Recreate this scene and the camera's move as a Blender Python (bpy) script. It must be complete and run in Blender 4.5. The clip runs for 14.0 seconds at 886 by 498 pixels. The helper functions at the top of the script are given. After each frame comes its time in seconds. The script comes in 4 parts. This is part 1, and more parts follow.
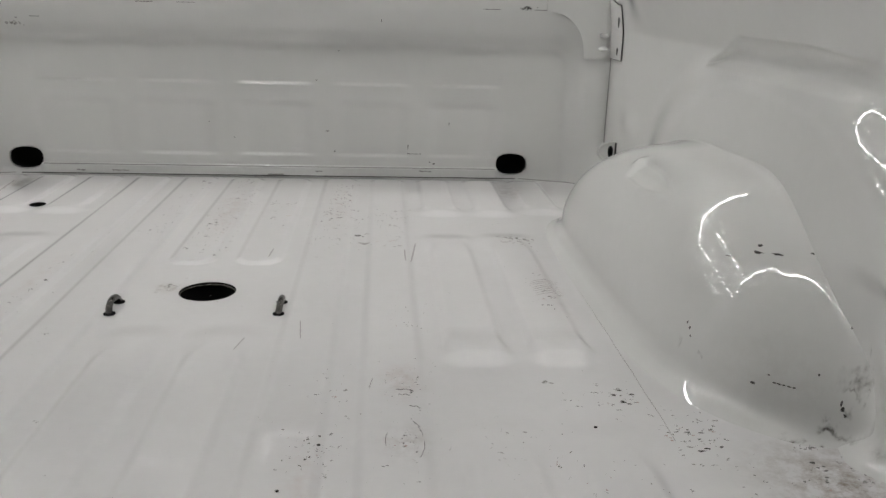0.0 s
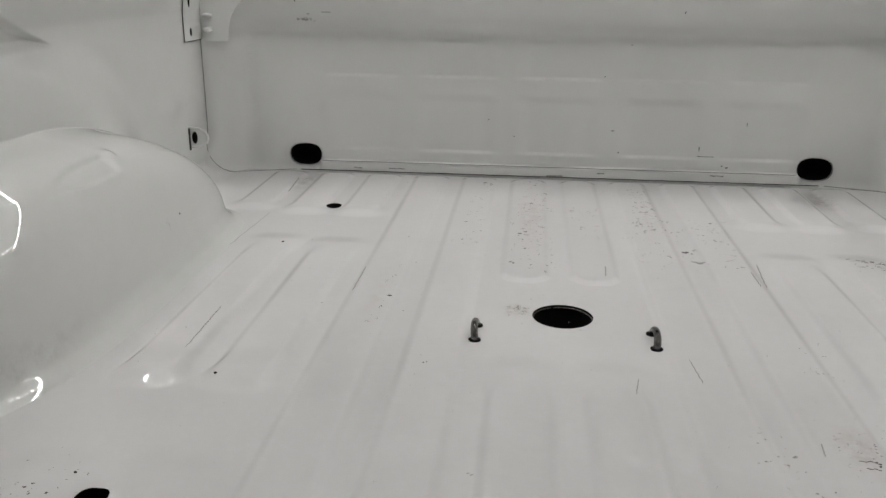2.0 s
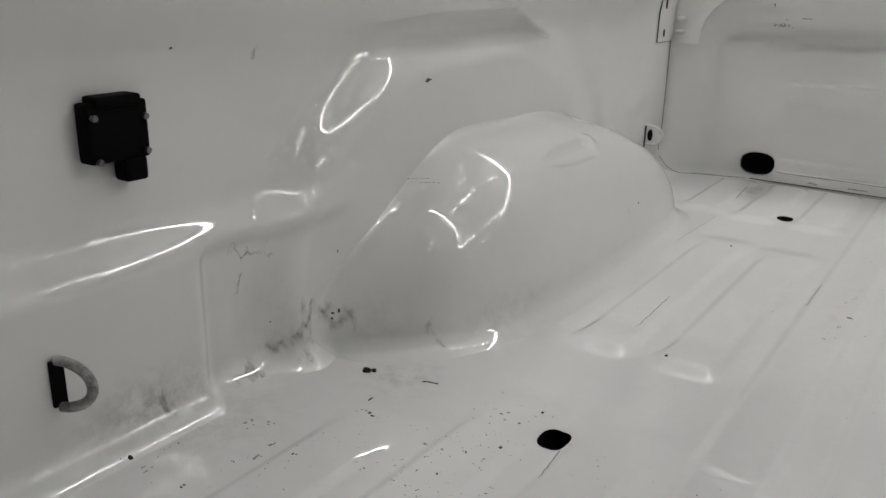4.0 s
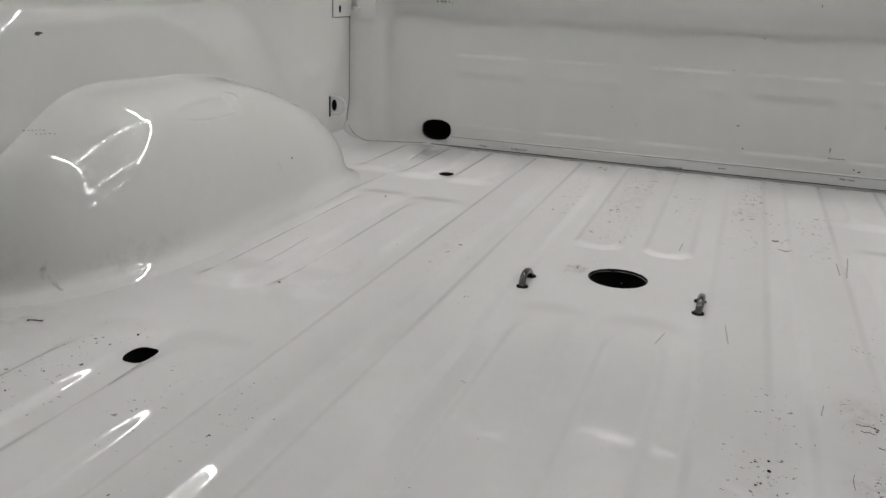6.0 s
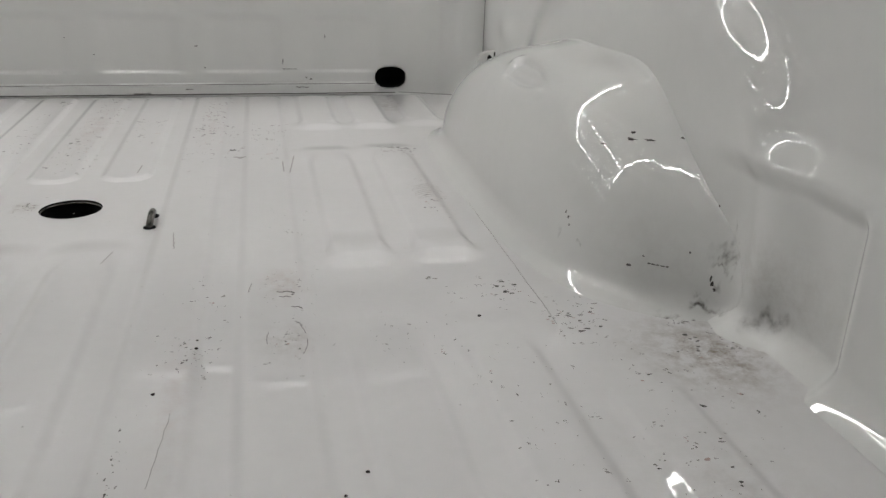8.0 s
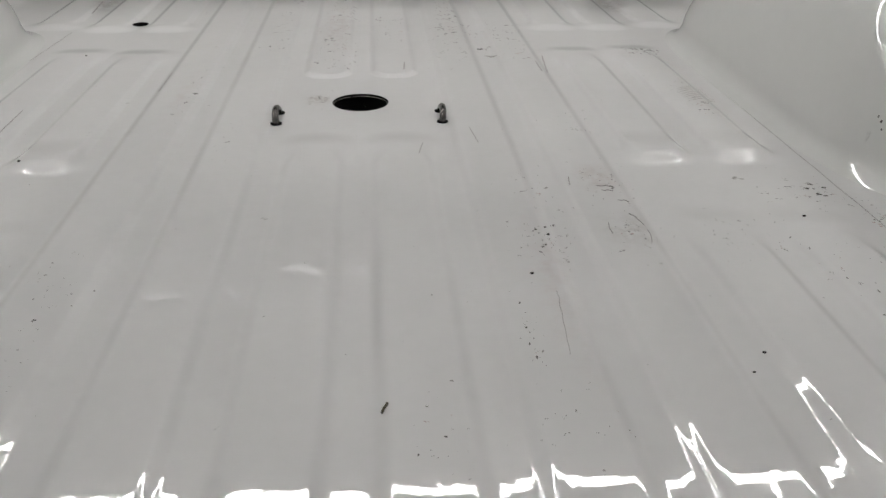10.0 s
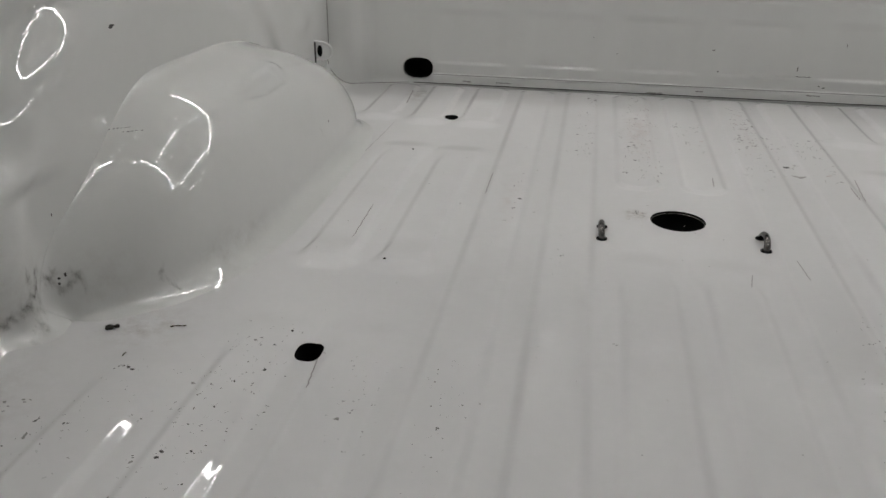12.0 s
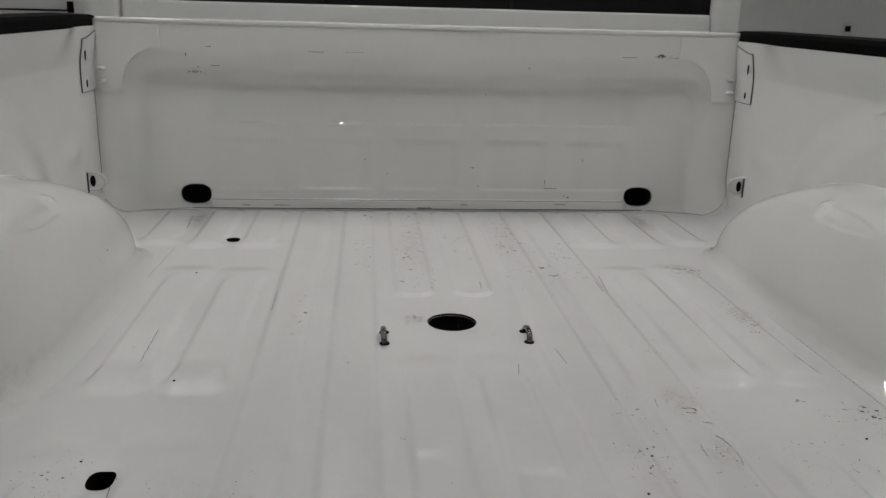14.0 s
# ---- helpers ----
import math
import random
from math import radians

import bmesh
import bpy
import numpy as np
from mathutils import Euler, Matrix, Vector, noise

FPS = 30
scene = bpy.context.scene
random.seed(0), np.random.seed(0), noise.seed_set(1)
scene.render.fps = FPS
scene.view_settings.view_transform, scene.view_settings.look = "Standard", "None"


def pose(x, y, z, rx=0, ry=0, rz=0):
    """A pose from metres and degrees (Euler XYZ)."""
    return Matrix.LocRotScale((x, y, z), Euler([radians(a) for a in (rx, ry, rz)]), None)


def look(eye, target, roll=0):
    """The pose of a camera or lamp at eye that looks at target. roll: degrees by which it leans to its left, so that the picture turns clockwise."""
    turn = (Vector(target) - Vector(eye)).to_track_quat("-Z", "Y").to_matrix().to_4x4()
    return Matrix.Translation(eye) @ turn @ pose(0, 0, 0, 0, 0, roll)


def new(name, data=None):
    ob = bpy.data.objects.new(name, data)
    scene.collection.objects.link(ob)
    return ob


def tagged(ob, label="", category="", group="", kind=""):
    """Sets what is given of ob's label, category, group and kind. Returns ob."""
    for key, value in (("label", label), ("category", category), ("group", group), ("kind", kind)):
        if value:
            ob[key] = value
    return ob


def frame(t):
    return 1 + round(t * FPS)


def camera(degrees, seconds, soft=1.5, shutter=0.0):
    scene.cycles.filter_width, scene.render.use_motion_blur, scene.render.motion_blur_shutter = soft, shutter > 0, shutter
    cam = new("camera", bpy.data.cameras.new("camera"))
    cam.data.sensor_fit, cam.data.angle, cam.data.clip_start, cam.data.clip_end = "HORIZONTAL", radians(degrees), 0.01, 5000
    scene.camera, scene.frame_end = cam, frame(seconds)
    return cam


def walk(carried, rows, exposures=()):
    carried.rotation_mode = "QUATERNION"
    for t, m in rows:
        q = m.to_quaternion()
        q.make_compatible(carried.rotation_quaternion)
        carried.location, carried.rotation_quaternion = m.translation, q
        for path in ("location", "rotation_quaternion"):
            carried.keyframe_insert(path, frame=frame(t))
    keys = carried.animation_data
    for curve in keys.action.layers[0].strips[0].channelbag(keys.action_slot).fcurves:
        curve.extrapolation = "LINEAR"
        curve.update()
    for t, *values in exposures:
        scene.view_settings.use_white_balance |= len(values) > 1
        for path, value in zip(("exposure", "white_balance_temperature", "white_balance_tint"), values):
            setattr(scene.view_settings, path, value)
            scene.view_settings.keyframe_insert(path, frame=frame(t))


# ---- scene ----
cam = camera(55.7, 14.0)
PATH = [
    (0, (0.281, -1.212, 0.481), (0.43, 0.694, -0.108), 1.7),
    (0.5, (0.236, -1.108, 0.475), (0.396, 0.792, -0.126), 1.7),
    (1, (0.179, -1.072, 0.463), (0.359, 0.824, -0.148), 1.8),
    (1.5, (0.06, -1.057, 0.468), (0.239, 0.837, -0.149), 1.9),
    (2, (-0.061, -1.08, 0.499), (-0.255, 0.806, -0.139), 0.5),
    (2.5, (-0.13, -1.123, 0.524), (-0.747, 0.668, -0.117), 0.3),
    (3, (-0.152, -1.146, 0.528), (-1.03, 0.53, -0.118), -0.1),
    (3.2, (-0.157, -1.149, 0.522), (-1.103, 0.491, -0.125), -0.2),
    (5.3, (0.003, -1.161, 0.434), (-1.086, 0.403, -0.173), 1.9),
    (5.5, (0.037, -1.153, 0.431), (-0.926, 0.495, -0.169), 2.5),
    (6, (0.145, -1.146, 0.43), (-0.48, 0.653, -0.181), 2.2),
    (6.5, (0.232, -1.154, 0.43), (0.031, 0.738, -0.187), 2.3),
    (7, (0.292, -1.18, 0.435), (0.412, 0.713, -0.198), 2.5),
    (7.2, (0.316, -1.188, 0.444), (0.528, 0.696, -0.192), 2.5),
    (9.3, (0.156, -1.226, 0.403), (0.616, 0.501, -0.495), 2.2),
    (9.5, (0.12, -1.221, 0.406), (0.557, 0.51, -0.495), 2.0),
    (10, (0.025, -1.226, 0.429), (0.176, 0.536, -0.505), 0.9),
    (10.5, (-0.021, -1.221, 0.475), (-0.092, 0.538, -0.476), 0.3),
    (11, (-0.053, -1.211, 0.514), (-0.265, 0.528, -0.451), -0.3),
    (11.5, (-0.083, -1.213, 0.526), (-0.375, 0.543, -0.387), -0.0),
    (12, (-0.167, -1.256, 0.538), (-0.477, 0.539, -0.289), 0.6),
    (12.5, (-0.199, -1.294, 0.583), (-0.425, 0.544, -0.172), 1.7),
    (13, (-0.194, -1.303, 0.594), (-0.227, 0.598, -0.025), 3.2),
    (13.5, (-0.183, -1.294, 0.579), (-0.076, 0.618, 0.003), 3.2),
    (14, (-0.156, -1.343, 0.561), (0.024, 0.57, 0.004), 1.6),
]
walk(cam, [(t, look(eye, target, roll)) for t, eye, target, roll in PATH],
     [(0, 0.06), (1.2, 0.06), (2, 0.02), (3.2, 0.0), (5.3, 0.02), (7.2, 0.07), (9.4, 0.08), (10.5, -0.12), (11, -0.18), (12, -0.21), (14, -0.23)])

# ---- world and light ----
world = bpy.data.worlds.new("shop_world")
scene.world = world
world.use_nodes = True
world.node_tree.nodes["Background"].inputs[0].default_value = (0.9, 0.95, 1.0, 1)
world.node_tree.nodes["Background"].inputs[1].default_value = 0.02
TUBE_POWER = 34.0


# ---- materials ----
def mat(name, color, rough=0.5, metal=0.0, coat=0.0, coat_rough=0.03, emit=0.0, vary=0.0, vary_scale=6.0,
        bump=0.0, bump_scale=200.0, spec=0.5):
    m = bpy.data.materials.new(name)
    m.use_nodes = True
    nt = m.node_tree
    b = nt.nodes["Principled BSDF"]
    b.inputs["Base Color"].default_value = (*color, 1)
    b.inputs["Roughness"].default_value = rough
    b.inputs["Metallic"].default_value = metal
    b.inputs["Coat Weight"].default_value = coat
    b.inputs["Coat Roughness"].default_value = coat_rough
    b.inputs["Coat IOR"].default_value = 1.6
    b.inputs["Specular IOR Level"].default_value = spec
    if emit:
        b.inputs["Emission Color"].default_value = (*color, 1)
        b.inputs["Emission Strength"].default_value = emit
    tc = nt.nodes.new("ShaderNodeTexCoord")
    if vary:
        n1 = nt.nodes.new("ShaderNodeTexNoise")
        n1.inputs["Scale"].default_value = vary_scale
        n1.inputs["Detail"].default_value = 6
        n1.inputs["Roughness"].default_value = 0.65
        n2 = nt.nodes.new("ShaderNodeTexNoise")
        n2.inputs["Scale"].default_value = vary_scale * 14
        n2.inputs["Detail"].default_value = 3
        add = nt.nodes.new("ShaderNodeMath")
        add.operation = "MULTIPLY_ADD"
        add.inputs[1].default_value = 0.35
        nt.links.new(n2.outputs["Fac"], add.inputs[0])
        nt.links.new(n1.outputs["Fac"], add.inputs[2])
        mix = nt.nodes.new("ShaderNodeMix")
        mix.data_type = "RGBA"
        mix.inputs["A"].default_value = (*[c * (1 - vary) for c in color], 1)
        mix.inputs["B"].default_value = (*[min(1, c * (1 + vary * 0.6)) for c in color], 1)
        ramp = nt.nodes.new("ShaderNodeMapRange")
        ramp.inputs["From Min"].default_value = 0.4
        ramp.inputs["From Max"].default_value = 0.9
        nt.links.new(add.outputs[0], ramp.inputs["Value"])
        nt.links.new(ramp.outputs["Result"], mix.inputs["Factor"])
        for n in (n1, n2):
            nt.links.new(tc.outputs["Object"], n.inputs["Vector"])
        nt.links.new(mix.outputs["Result"], b.inputs["Base Color"])
        rr = nt.nodes.new("ShaderNodeMapRange")
        rr.inputs["To Min"].default_value = rough * 0.85
        rr.inputs["To Max"].default_value = min(1, rough * 1.2)
        nt.links.new(n1.outputs["Fac"], rr.inputs["Value"])
        nt.links.new(rr.outputs["Result"], b.inputs["Roughness"])
    if bump:
        nb = nt.nodes.new("ShaderNodeTexNoise")
        nb.inputs["Scale"].default_value = bump_scale
        nb.inputs["Detail"].default_value = 0 if coat else 2
        bp = nt.nodes.new("ShaderNodeBump")
        bp.inputs["Strength"].default_value = bump
        bp.inputs["Distance"].default_value = 0.001
        nt.links.new(tc.outputs["Object"], nb.inputs["Vector"])
        nt.links.new(nb.outputs["Fac"], bp.inputs["Height"])
        nt.links.new(bp.outputs["Normal"], b.inputs["Normal"])
        nt.links.new(bp.outputs["Normal"], b.inputs["Coat Normal"])
    return m


def grime(m, patches, scale=38, low=0.42, high=0.72, tone=(0.25, 0.195, 0.15), ragged=0.02):
    """Brown grime lying in worn patches: (x, y, z, radius_x, radius_y, radius_z, strength)."""
    nt = m.node_tree
    b = nt.nodes["Principled BSDF"]
    link = b.inputs["Base Color"].links[0]
    source = link.from_socket
    tc = nt.nodes.new("ShaderNodeTexCoord")
    stretch = nt.nodes.new("ShaderNodeMapping")
    stretch.inputs["Scale"].default_value = (1.0, 1.0, 0.45)
    nt.links.new(tc.outputs["Object"], stretch.inputs["Vector"])
    torn = nt.nodes.new("ShaderNodeTexNoise")
    torn.inputs["Scale"].default_value = 48
    torn.inputs["Detail"].default_value = 4
    nt.links.new(stretch.outputs["Vector"], torn.inputs["Vector"])
    centred = nt.nodes.new("ShaderNodeVectorMath")
    centred.operation = "SUBTRACT"
    centred.inputs[1].default_value = (0.5, 0.5, 0.5)
    nt.links.new(torn.outputs["Color"], centred.inputs[0])
    warped = nt.nodes.new("ShaderNodeVectorMath")
    warped.operation = "MULTIPLY_ADD"
    warped.inputs[1].default_value = (ragged, ragged, 1.6 * ragged)
    nt.links.new(centred.outputs["Vector"], warped.inputs[0])
    nt.links.new(tc.outputs["Object"], warped.inputs[2])
    total = None
    for x, y, z, rx, ry, rz, k in patches:
        mp = nt.nodes.new("ShaderNodeMapping")
        mp.vector_type = "TEXTURE"
        mp.inputs["Location"].default_value = (x, y, z)
        mp.inputs["Scale"].default_value = (rx, ry, rz)
        g = nt.nodes.new("ShaderNodeTexGradient")
        g.gradient_type = "QUADRATIC_SPHERE"
        nt.links.new(warped.outputs["Vector"], mp.inputs["Vector"])
        nt.links.new(mp.outputs["Vector"], g.inputs["Vector"])
        s = nt.nodes.new("ShaderNodeMath")
        s.operation = "MULTIPLY_ADD"
        s.inputs[1].default_value = k
        nt.links.new(g.outputs["Fac"], s.inputs[0])
        if total:
            nt.links.new(total, s.inputs[2])
        else:
            s.inputs[2].default_value = 0
        total = s.outputs[0]
    n = nt.nodes.new("ShaderNodeTexNoise")
    n.inputs["Scale"].default_value = scale
    n.inputs["Detail"].default_value = 8
    n.inputs["Roughness"].default_value = 0.75
    nt.links.new(tc.outputs["Object"], n.inputs["Vector"])
    r = nt.nodes.new("ShaderNodeMapRange")
    r.inputs["From Min"].default_value = low
    r.inputs["From Max"].default_value = high
    nt.links.new(n.outputs["Fac"], r.inputs["Value"])
    mu = nt.nodes.new("ShaderNodeMath")
    mu.operation = "MULTIPLY"
    mu.use_clamp = True
    nt.links.new(total, mu.inputs[0])
    nt.links.new(r.outputs["Result"], mu.inputs[1])
    mix = nt.nodes.new("ShaderNodeMix")
    mix.data_type = "RGBA"
    mix.inputs["B"].default_value = (*tone, 1)
    nt.links.new(mu.outputs[0], mix.inputs["Factor"])
    nt.links.new(source, mix.inputs["A"])
    nt.links.new(mix.outputs["Result"], b.inputs["Base Color"])


WHITE = (0.734, 0.736, 0.721)
paint = mat("white_car_paint", WHITE, 0.5, coat=1.0, coat_rough=0.0, vary=0.025, vary_scale=3.0, bump=0.008, bump_scale=120, spec=0.12)
floor_paint = mat("worn_white_bed_paint", (0.742, 0.734, 0.736), 0.5, coat=1.0, coat_rough=0.0, vary=0.04, vary_scale=5.0, bump=0.018, bump_scale=130, spec=0.12)
wall_paint = mat("white_bedside_paint", WHITE, 0.5, coat=1.0, coat_rough=0.0, vary=0.03, vary_scale=4.0, bump=0.008, bump_scale=120, spec=0.12)
wheel_paint = mat("white_wheelhouse_paint", WHITE, 0.5, coat=1.0, coat_rough=0.0, vary=0.03, vary_scale=4.0, bump=0.008, bump_scale=120, spec=0.12)
chipped_paint = mat("chipped_white_paint", (0.36, 0.36, 0.35), 0.5, vary=0.95, vary_scale=45)
black_plastic = mat("black_plastic", (0.003, 0.003, 0.003), 0.6, spec=0.05, vary=0.2, vary_scale=60, bump=0.1, bump_scale=600)
black_hole = mat("dark_cavity", (0.006, 0.006, 0.006), 0.9, spec=0.1)
rubber = mat("black_rubber", (0.01, 0.01, 0.011), 0.75, vary=0.2, vary_scale=80, spec=0.2)
steel = mat("bare_steel", (0.16, 0.152, 0.145), 0.2, metal=1.0, vary=0.45, vary_scale=90, bump=0.05, bump_scale=400)
bolt_steel = mat("zinc_bolt", (0.2, 0.2, 0.195), 0.4, metal=1.0, vary=0.2, vary_scale=200)
seam_black = mat("seam_sealer_gap", (0.045, 0.044, 0.042), 0.8)
seam_grey = mat("dusty_seam", (0.2, 0.195, 0.185), 0.8, vary=0.5, vary_scale=40)
glass_dark = mat("tinted_glass", (0.003, 0.003, 0.003), 0.0, spec=0.5)
scuff_dark = mat("black_scuff", (0.07, 0.065, 0.062), 0.8, vary=0.4, vary_scale=120)
scuff_grey = mat("grey_scuff", (0.3, 0.29, 0.28), 0.75, vary=0.3, vary_scale=120)
scratch_grey = mat("dark_scratch", (0.33, 0.315, 0.31), 0.7, vary=0.35, vary_scale=150)
scuff_red = mat("reddish_scuff", (0.42, 0.32, 0.3), 0.75, vary=0.3, vary_scale=120)
soil = mat("dried_mud", (0.02, 0.017, 0.014), 0.95, vary=0.4, vary_scale=200, bump=0.6, bump_scale=900)
straw = mat("dry_stem", (0.09, 0.075, 0.05), 0.85, vary=0.4, vary_scale=200)
shop_wall = mat("shop_wall_paint", (0.8, 0.8, 0.79), 0.7, vary=0.06, vary_scale=1.2, bump=0.1, bump_scale=120)
shop_ceiling = mat("shop_ceiling_board", (0.4, 0.4, 0.39), 0.85, vary=0.05, vary_scale=1.0, bump=0.1, bump_scale=90)
concrete = mat("shop_concrete", (0.28, 0.28, 0.27), 0.6, vary=0.2, vary_scale=1.5, bump=0.2, bump_scale=60)
tube_glow = mat("led_diffuser", (1.0, 0.985, 0.965), 0.5, emit=TUBE_POWER)
housing = mat("lamp_housing", (0.7, 0.7, 0.7), 0.5)

grime(floor_paint, [(0.76, -0.48, 0, 0.14, 0.16, 0.2, 1.5), (0.66, -0.72, 0, 0.16, 0.22, 0.2, 0.3), (-0.8, -0.62, 0, 0.14, 0.24, 0.2, 0.4),
                    (-0.60, 0.86, 0, 0.05, 0.13, 0.1, 1.0), (0.60, 0.84, 0, 0.05, 0.13, 0.1, 1.0), (-0.07, 0.115, 0, 0.035, 0.035, 0.1, 2.0),
                    (0.31, -0.39, 0, 0.05, 0.07, 0.1, 0.7), (0.31, -0.25, 0, 0.05, 0.07, 0.1, 0.5), (-0.7, -0.4, 0, 0.1, 0.1, 0.1, 0.6)])
grime(floor_paint, [(-0.05, 0.62, 0, 0.055, 0.36, 0.1, 0.9), (0.31, -0.24, 0, 0.045, 0.1, 0.1, 0.9), (0.19, 0.6, 0, 0.05, 0.3, 0.1, 0.5), (-0.29, 0.15, 0, 0.03, 0.25, 0.1, 0.5),
                    (0.2, -0.5, 0, 0.04, 0.3, 0.1, 0.5), (0.57, 0.1, 0, 0.04, 0.25, 0.1, 0.5)], 60, 0.4, 0.75, (0.56, 0.45, 0.43))
grime(wall_paint, [(0.83, -0.47, 0.07, 0.1, 0.2, 0.11, 0.35), (-0.83, -0.47, 0.08, 0.1, 0.12, 0.13, 0.22), (-0.83, -0.66, 0.04, 0.1, 0.16, 0.06, 1.0)])
grime(wheel_paint, [(0.72, -0.36, 0.06, 0.18, 0.16, 0.13, 0.2), (-0.76, -0.37, 0.05, 0.14, 0.1, 0.09, 0.25), (-0.66, -0.2, 0.03, 0.08, 0.2, 0.05, 0.4),
                    (0.75, -0.39, 0.075, 0.035, 0.05, 0.03, 0.6), (0.765, -0.39, 0.05, 0.03, 0.05, 0.02, 0.7), (0.745, -0.4, 0.03, 0.04, 0.05, 0.022, 0.7),
                    (-0.725, -0.39, 0.055, 0.05, 0.05, 0.02, 1.1), (-0.755, -0.4, 0.035, 0.045, 0.05, 0.03, 1.0)])


# Soft dirt smudges of the bed sides: (y, z, wide, high) in metres and millimetres
LEFT_SMEAR = [(0.195, 0.090, 7, 7), (-0.464, 0.388, 8.0, 6.7), (-0.429, 0.069, 16.2, 22), (-0.443, 0.036, 19.3, 32.7), (-0.523, 0.02, 22, 17.1), (-0.474, 0.029, 19.0, 19.0),
              (-0.399, 0.054, 20, 20), (-0.311, 0.03, 10.4, 13.3), (-0.514, 0.163, 33.9, 3.0), (-0.523, 0.129, 9.6, 6.8), (-0.643, 0.034, 7.9, 19.9)]
RIGHT_SMEAR = [(-0.223, 0.045, 3.7, 10.4), (-0.255, 0.054, 5.8, 5.8), (-0.390, 0.105, 4.6, 4.6), (-0.399, 0.017, 17.5, 8.7), (-0.400, 0.012, 13.6, 8.1), (-0.397, 0.057, 6.6, 4.6),
               (-0.392, 0.075, 17, 19.7), (-0.399, 0.037, 9.5, 5.4), (-0.47, 0.03, 30, 20)]
for s, rows in ((-1, LEFT_SMEAR), (1, RIGHT_SMEAR)):
    spots = [(s * 0.8, y, z, 0.3, 0.0011 * w + 0.002, 0.0011 * h + 0.002, 1.6 if s < 0 else 1.1) for y, z, w, h in rows]
    grime(wall_paint, spots, 55, 0.3, 0.7, (0.1, 0.085, 0.078), 0.07)
    grime(wheel_paint, [p for p in spots if p[1] > -0.43], 55, 0.3, 0.7, (0.1, 0.085, 0.078), 0.07)


# ---- building helpers ----
def part(name, bm, material, parent, label="", smooth=True, kind=""):
    me = bpy.data.meshes.new(name)
    bm.to_mesh(me)
    bm.free()
    return mesh_part(name, me, material, parent, label, smooth, kind)


def mesh_part(name, me, material, parent, label="", smooth=True, kind=""):
    me.materials.append(material)
    me.polygons.foreach_set("use_smooth", [smooth] * len(me.polygons))
    ob = new(name, me)
    if parent:
        ob.parent = parent
    return tagged(ob, label, kind=kind)


def empty(name, label, category, group="", kind=""):
    return tagged(new(name), label, category, group, kind)


def box(bm, x0, x1, y0, y1, z0, z1, bevel=0.0):
    made = bmesh.ops.create_cube(bm, size=1)["verts"]
    for v in made:
        v.co = Vector((x0 + (v.co.x + 0.5) * (x1 - x0), y0 + (v.co.y + 0.5) * (y1 - y0), z0 + (v.co.z + 0.5) * (z1 - z0)))
    if bevel:
        edges = list({e for v in made for e in v.link_edges})
        bmesh.ops.bevel(bm, geom=edges, offset=bevel, segments=2, affect="EDGES", profile=0.6)


def tube(bm, points, radius, sides=12, closed=False):
    """A round rod along points."""
    rings = []
    n = len(points)
    pts = [Vector(p) for p in points]
    for i, p in enumerate(pts):
        a = pts[(i - 1) % n] if (closed or i > 0) else p
        c = pts[(i + 1) % n] if (closed or i < n - 1) else p
        d = (c - a).normalized()
        u = d.cross(Vector((1, 0, 0)))
        if u.length < 0.3:
            u = d.cross(Vector((0, 1, 0)))
        u.normalize()
        w = d.cross(u)
        rings.append([bm.verts.new(p + radius * (math.cos(k * math.tau / sides) * u + math.sin(k * math.tau / sides) * w)) for k in range(sides)])
    for i in range(n if closed else n - 1):
        r, q = rings[i], rings[(i + 1) % n]
        for k in range(sides):
            bm.faces.new((r[k], r[(k + 1) % sides], q[(k + 1) % sides], q[k]))
    if not closed:
        bm.faces.new(rings[0][::-1])
        bm.faces.new(rings[-1])
    bmesh.ops.recalc_face_normals(bm, faces=bm.faces[:])


def disc_prism(bm, outline, axis, a0, a1):
    """A prism over a closed outline of (u, v); axis 'z' maps u, v to x, y; 'y' to x, z; 'x' to y, z."""
    def at(u, v, a):
        return {"z": (u, v, a), "y": (u, a, v), "x": (a, u, v)}[axis]
    lo = [bm.verts.new(at(u, v, a0)) for u, v in outline]
    hi = [bm.verts.new(at(u, v, a1)) for u, v in outline]
    n = len(outline)
    for i in range(n):
        bm.faces.new((lo[i], lo[(i + 1) % n], hi[(i + 1) % n], hi[i]))
    bm.faces.new(lo[::-1])
    bm.faces.new(hi)
    bmesh.ops.recalc_face_normals(bm, faces=bm.faces[:])


def sstep(a, b, v):
    t = np.clip((v - a) / (b - a), 0, 1)
    return t * t * (3 - 2 * t)


def stadium(u, v, cu, cv, hu, hv, power=3.2):
    """Below 1 inside a rounded oblong opening."""
    return (np.abs((u - cu) / hu) ** power + np.abs((v - cv) / hv) ** power) ** (1 / power)


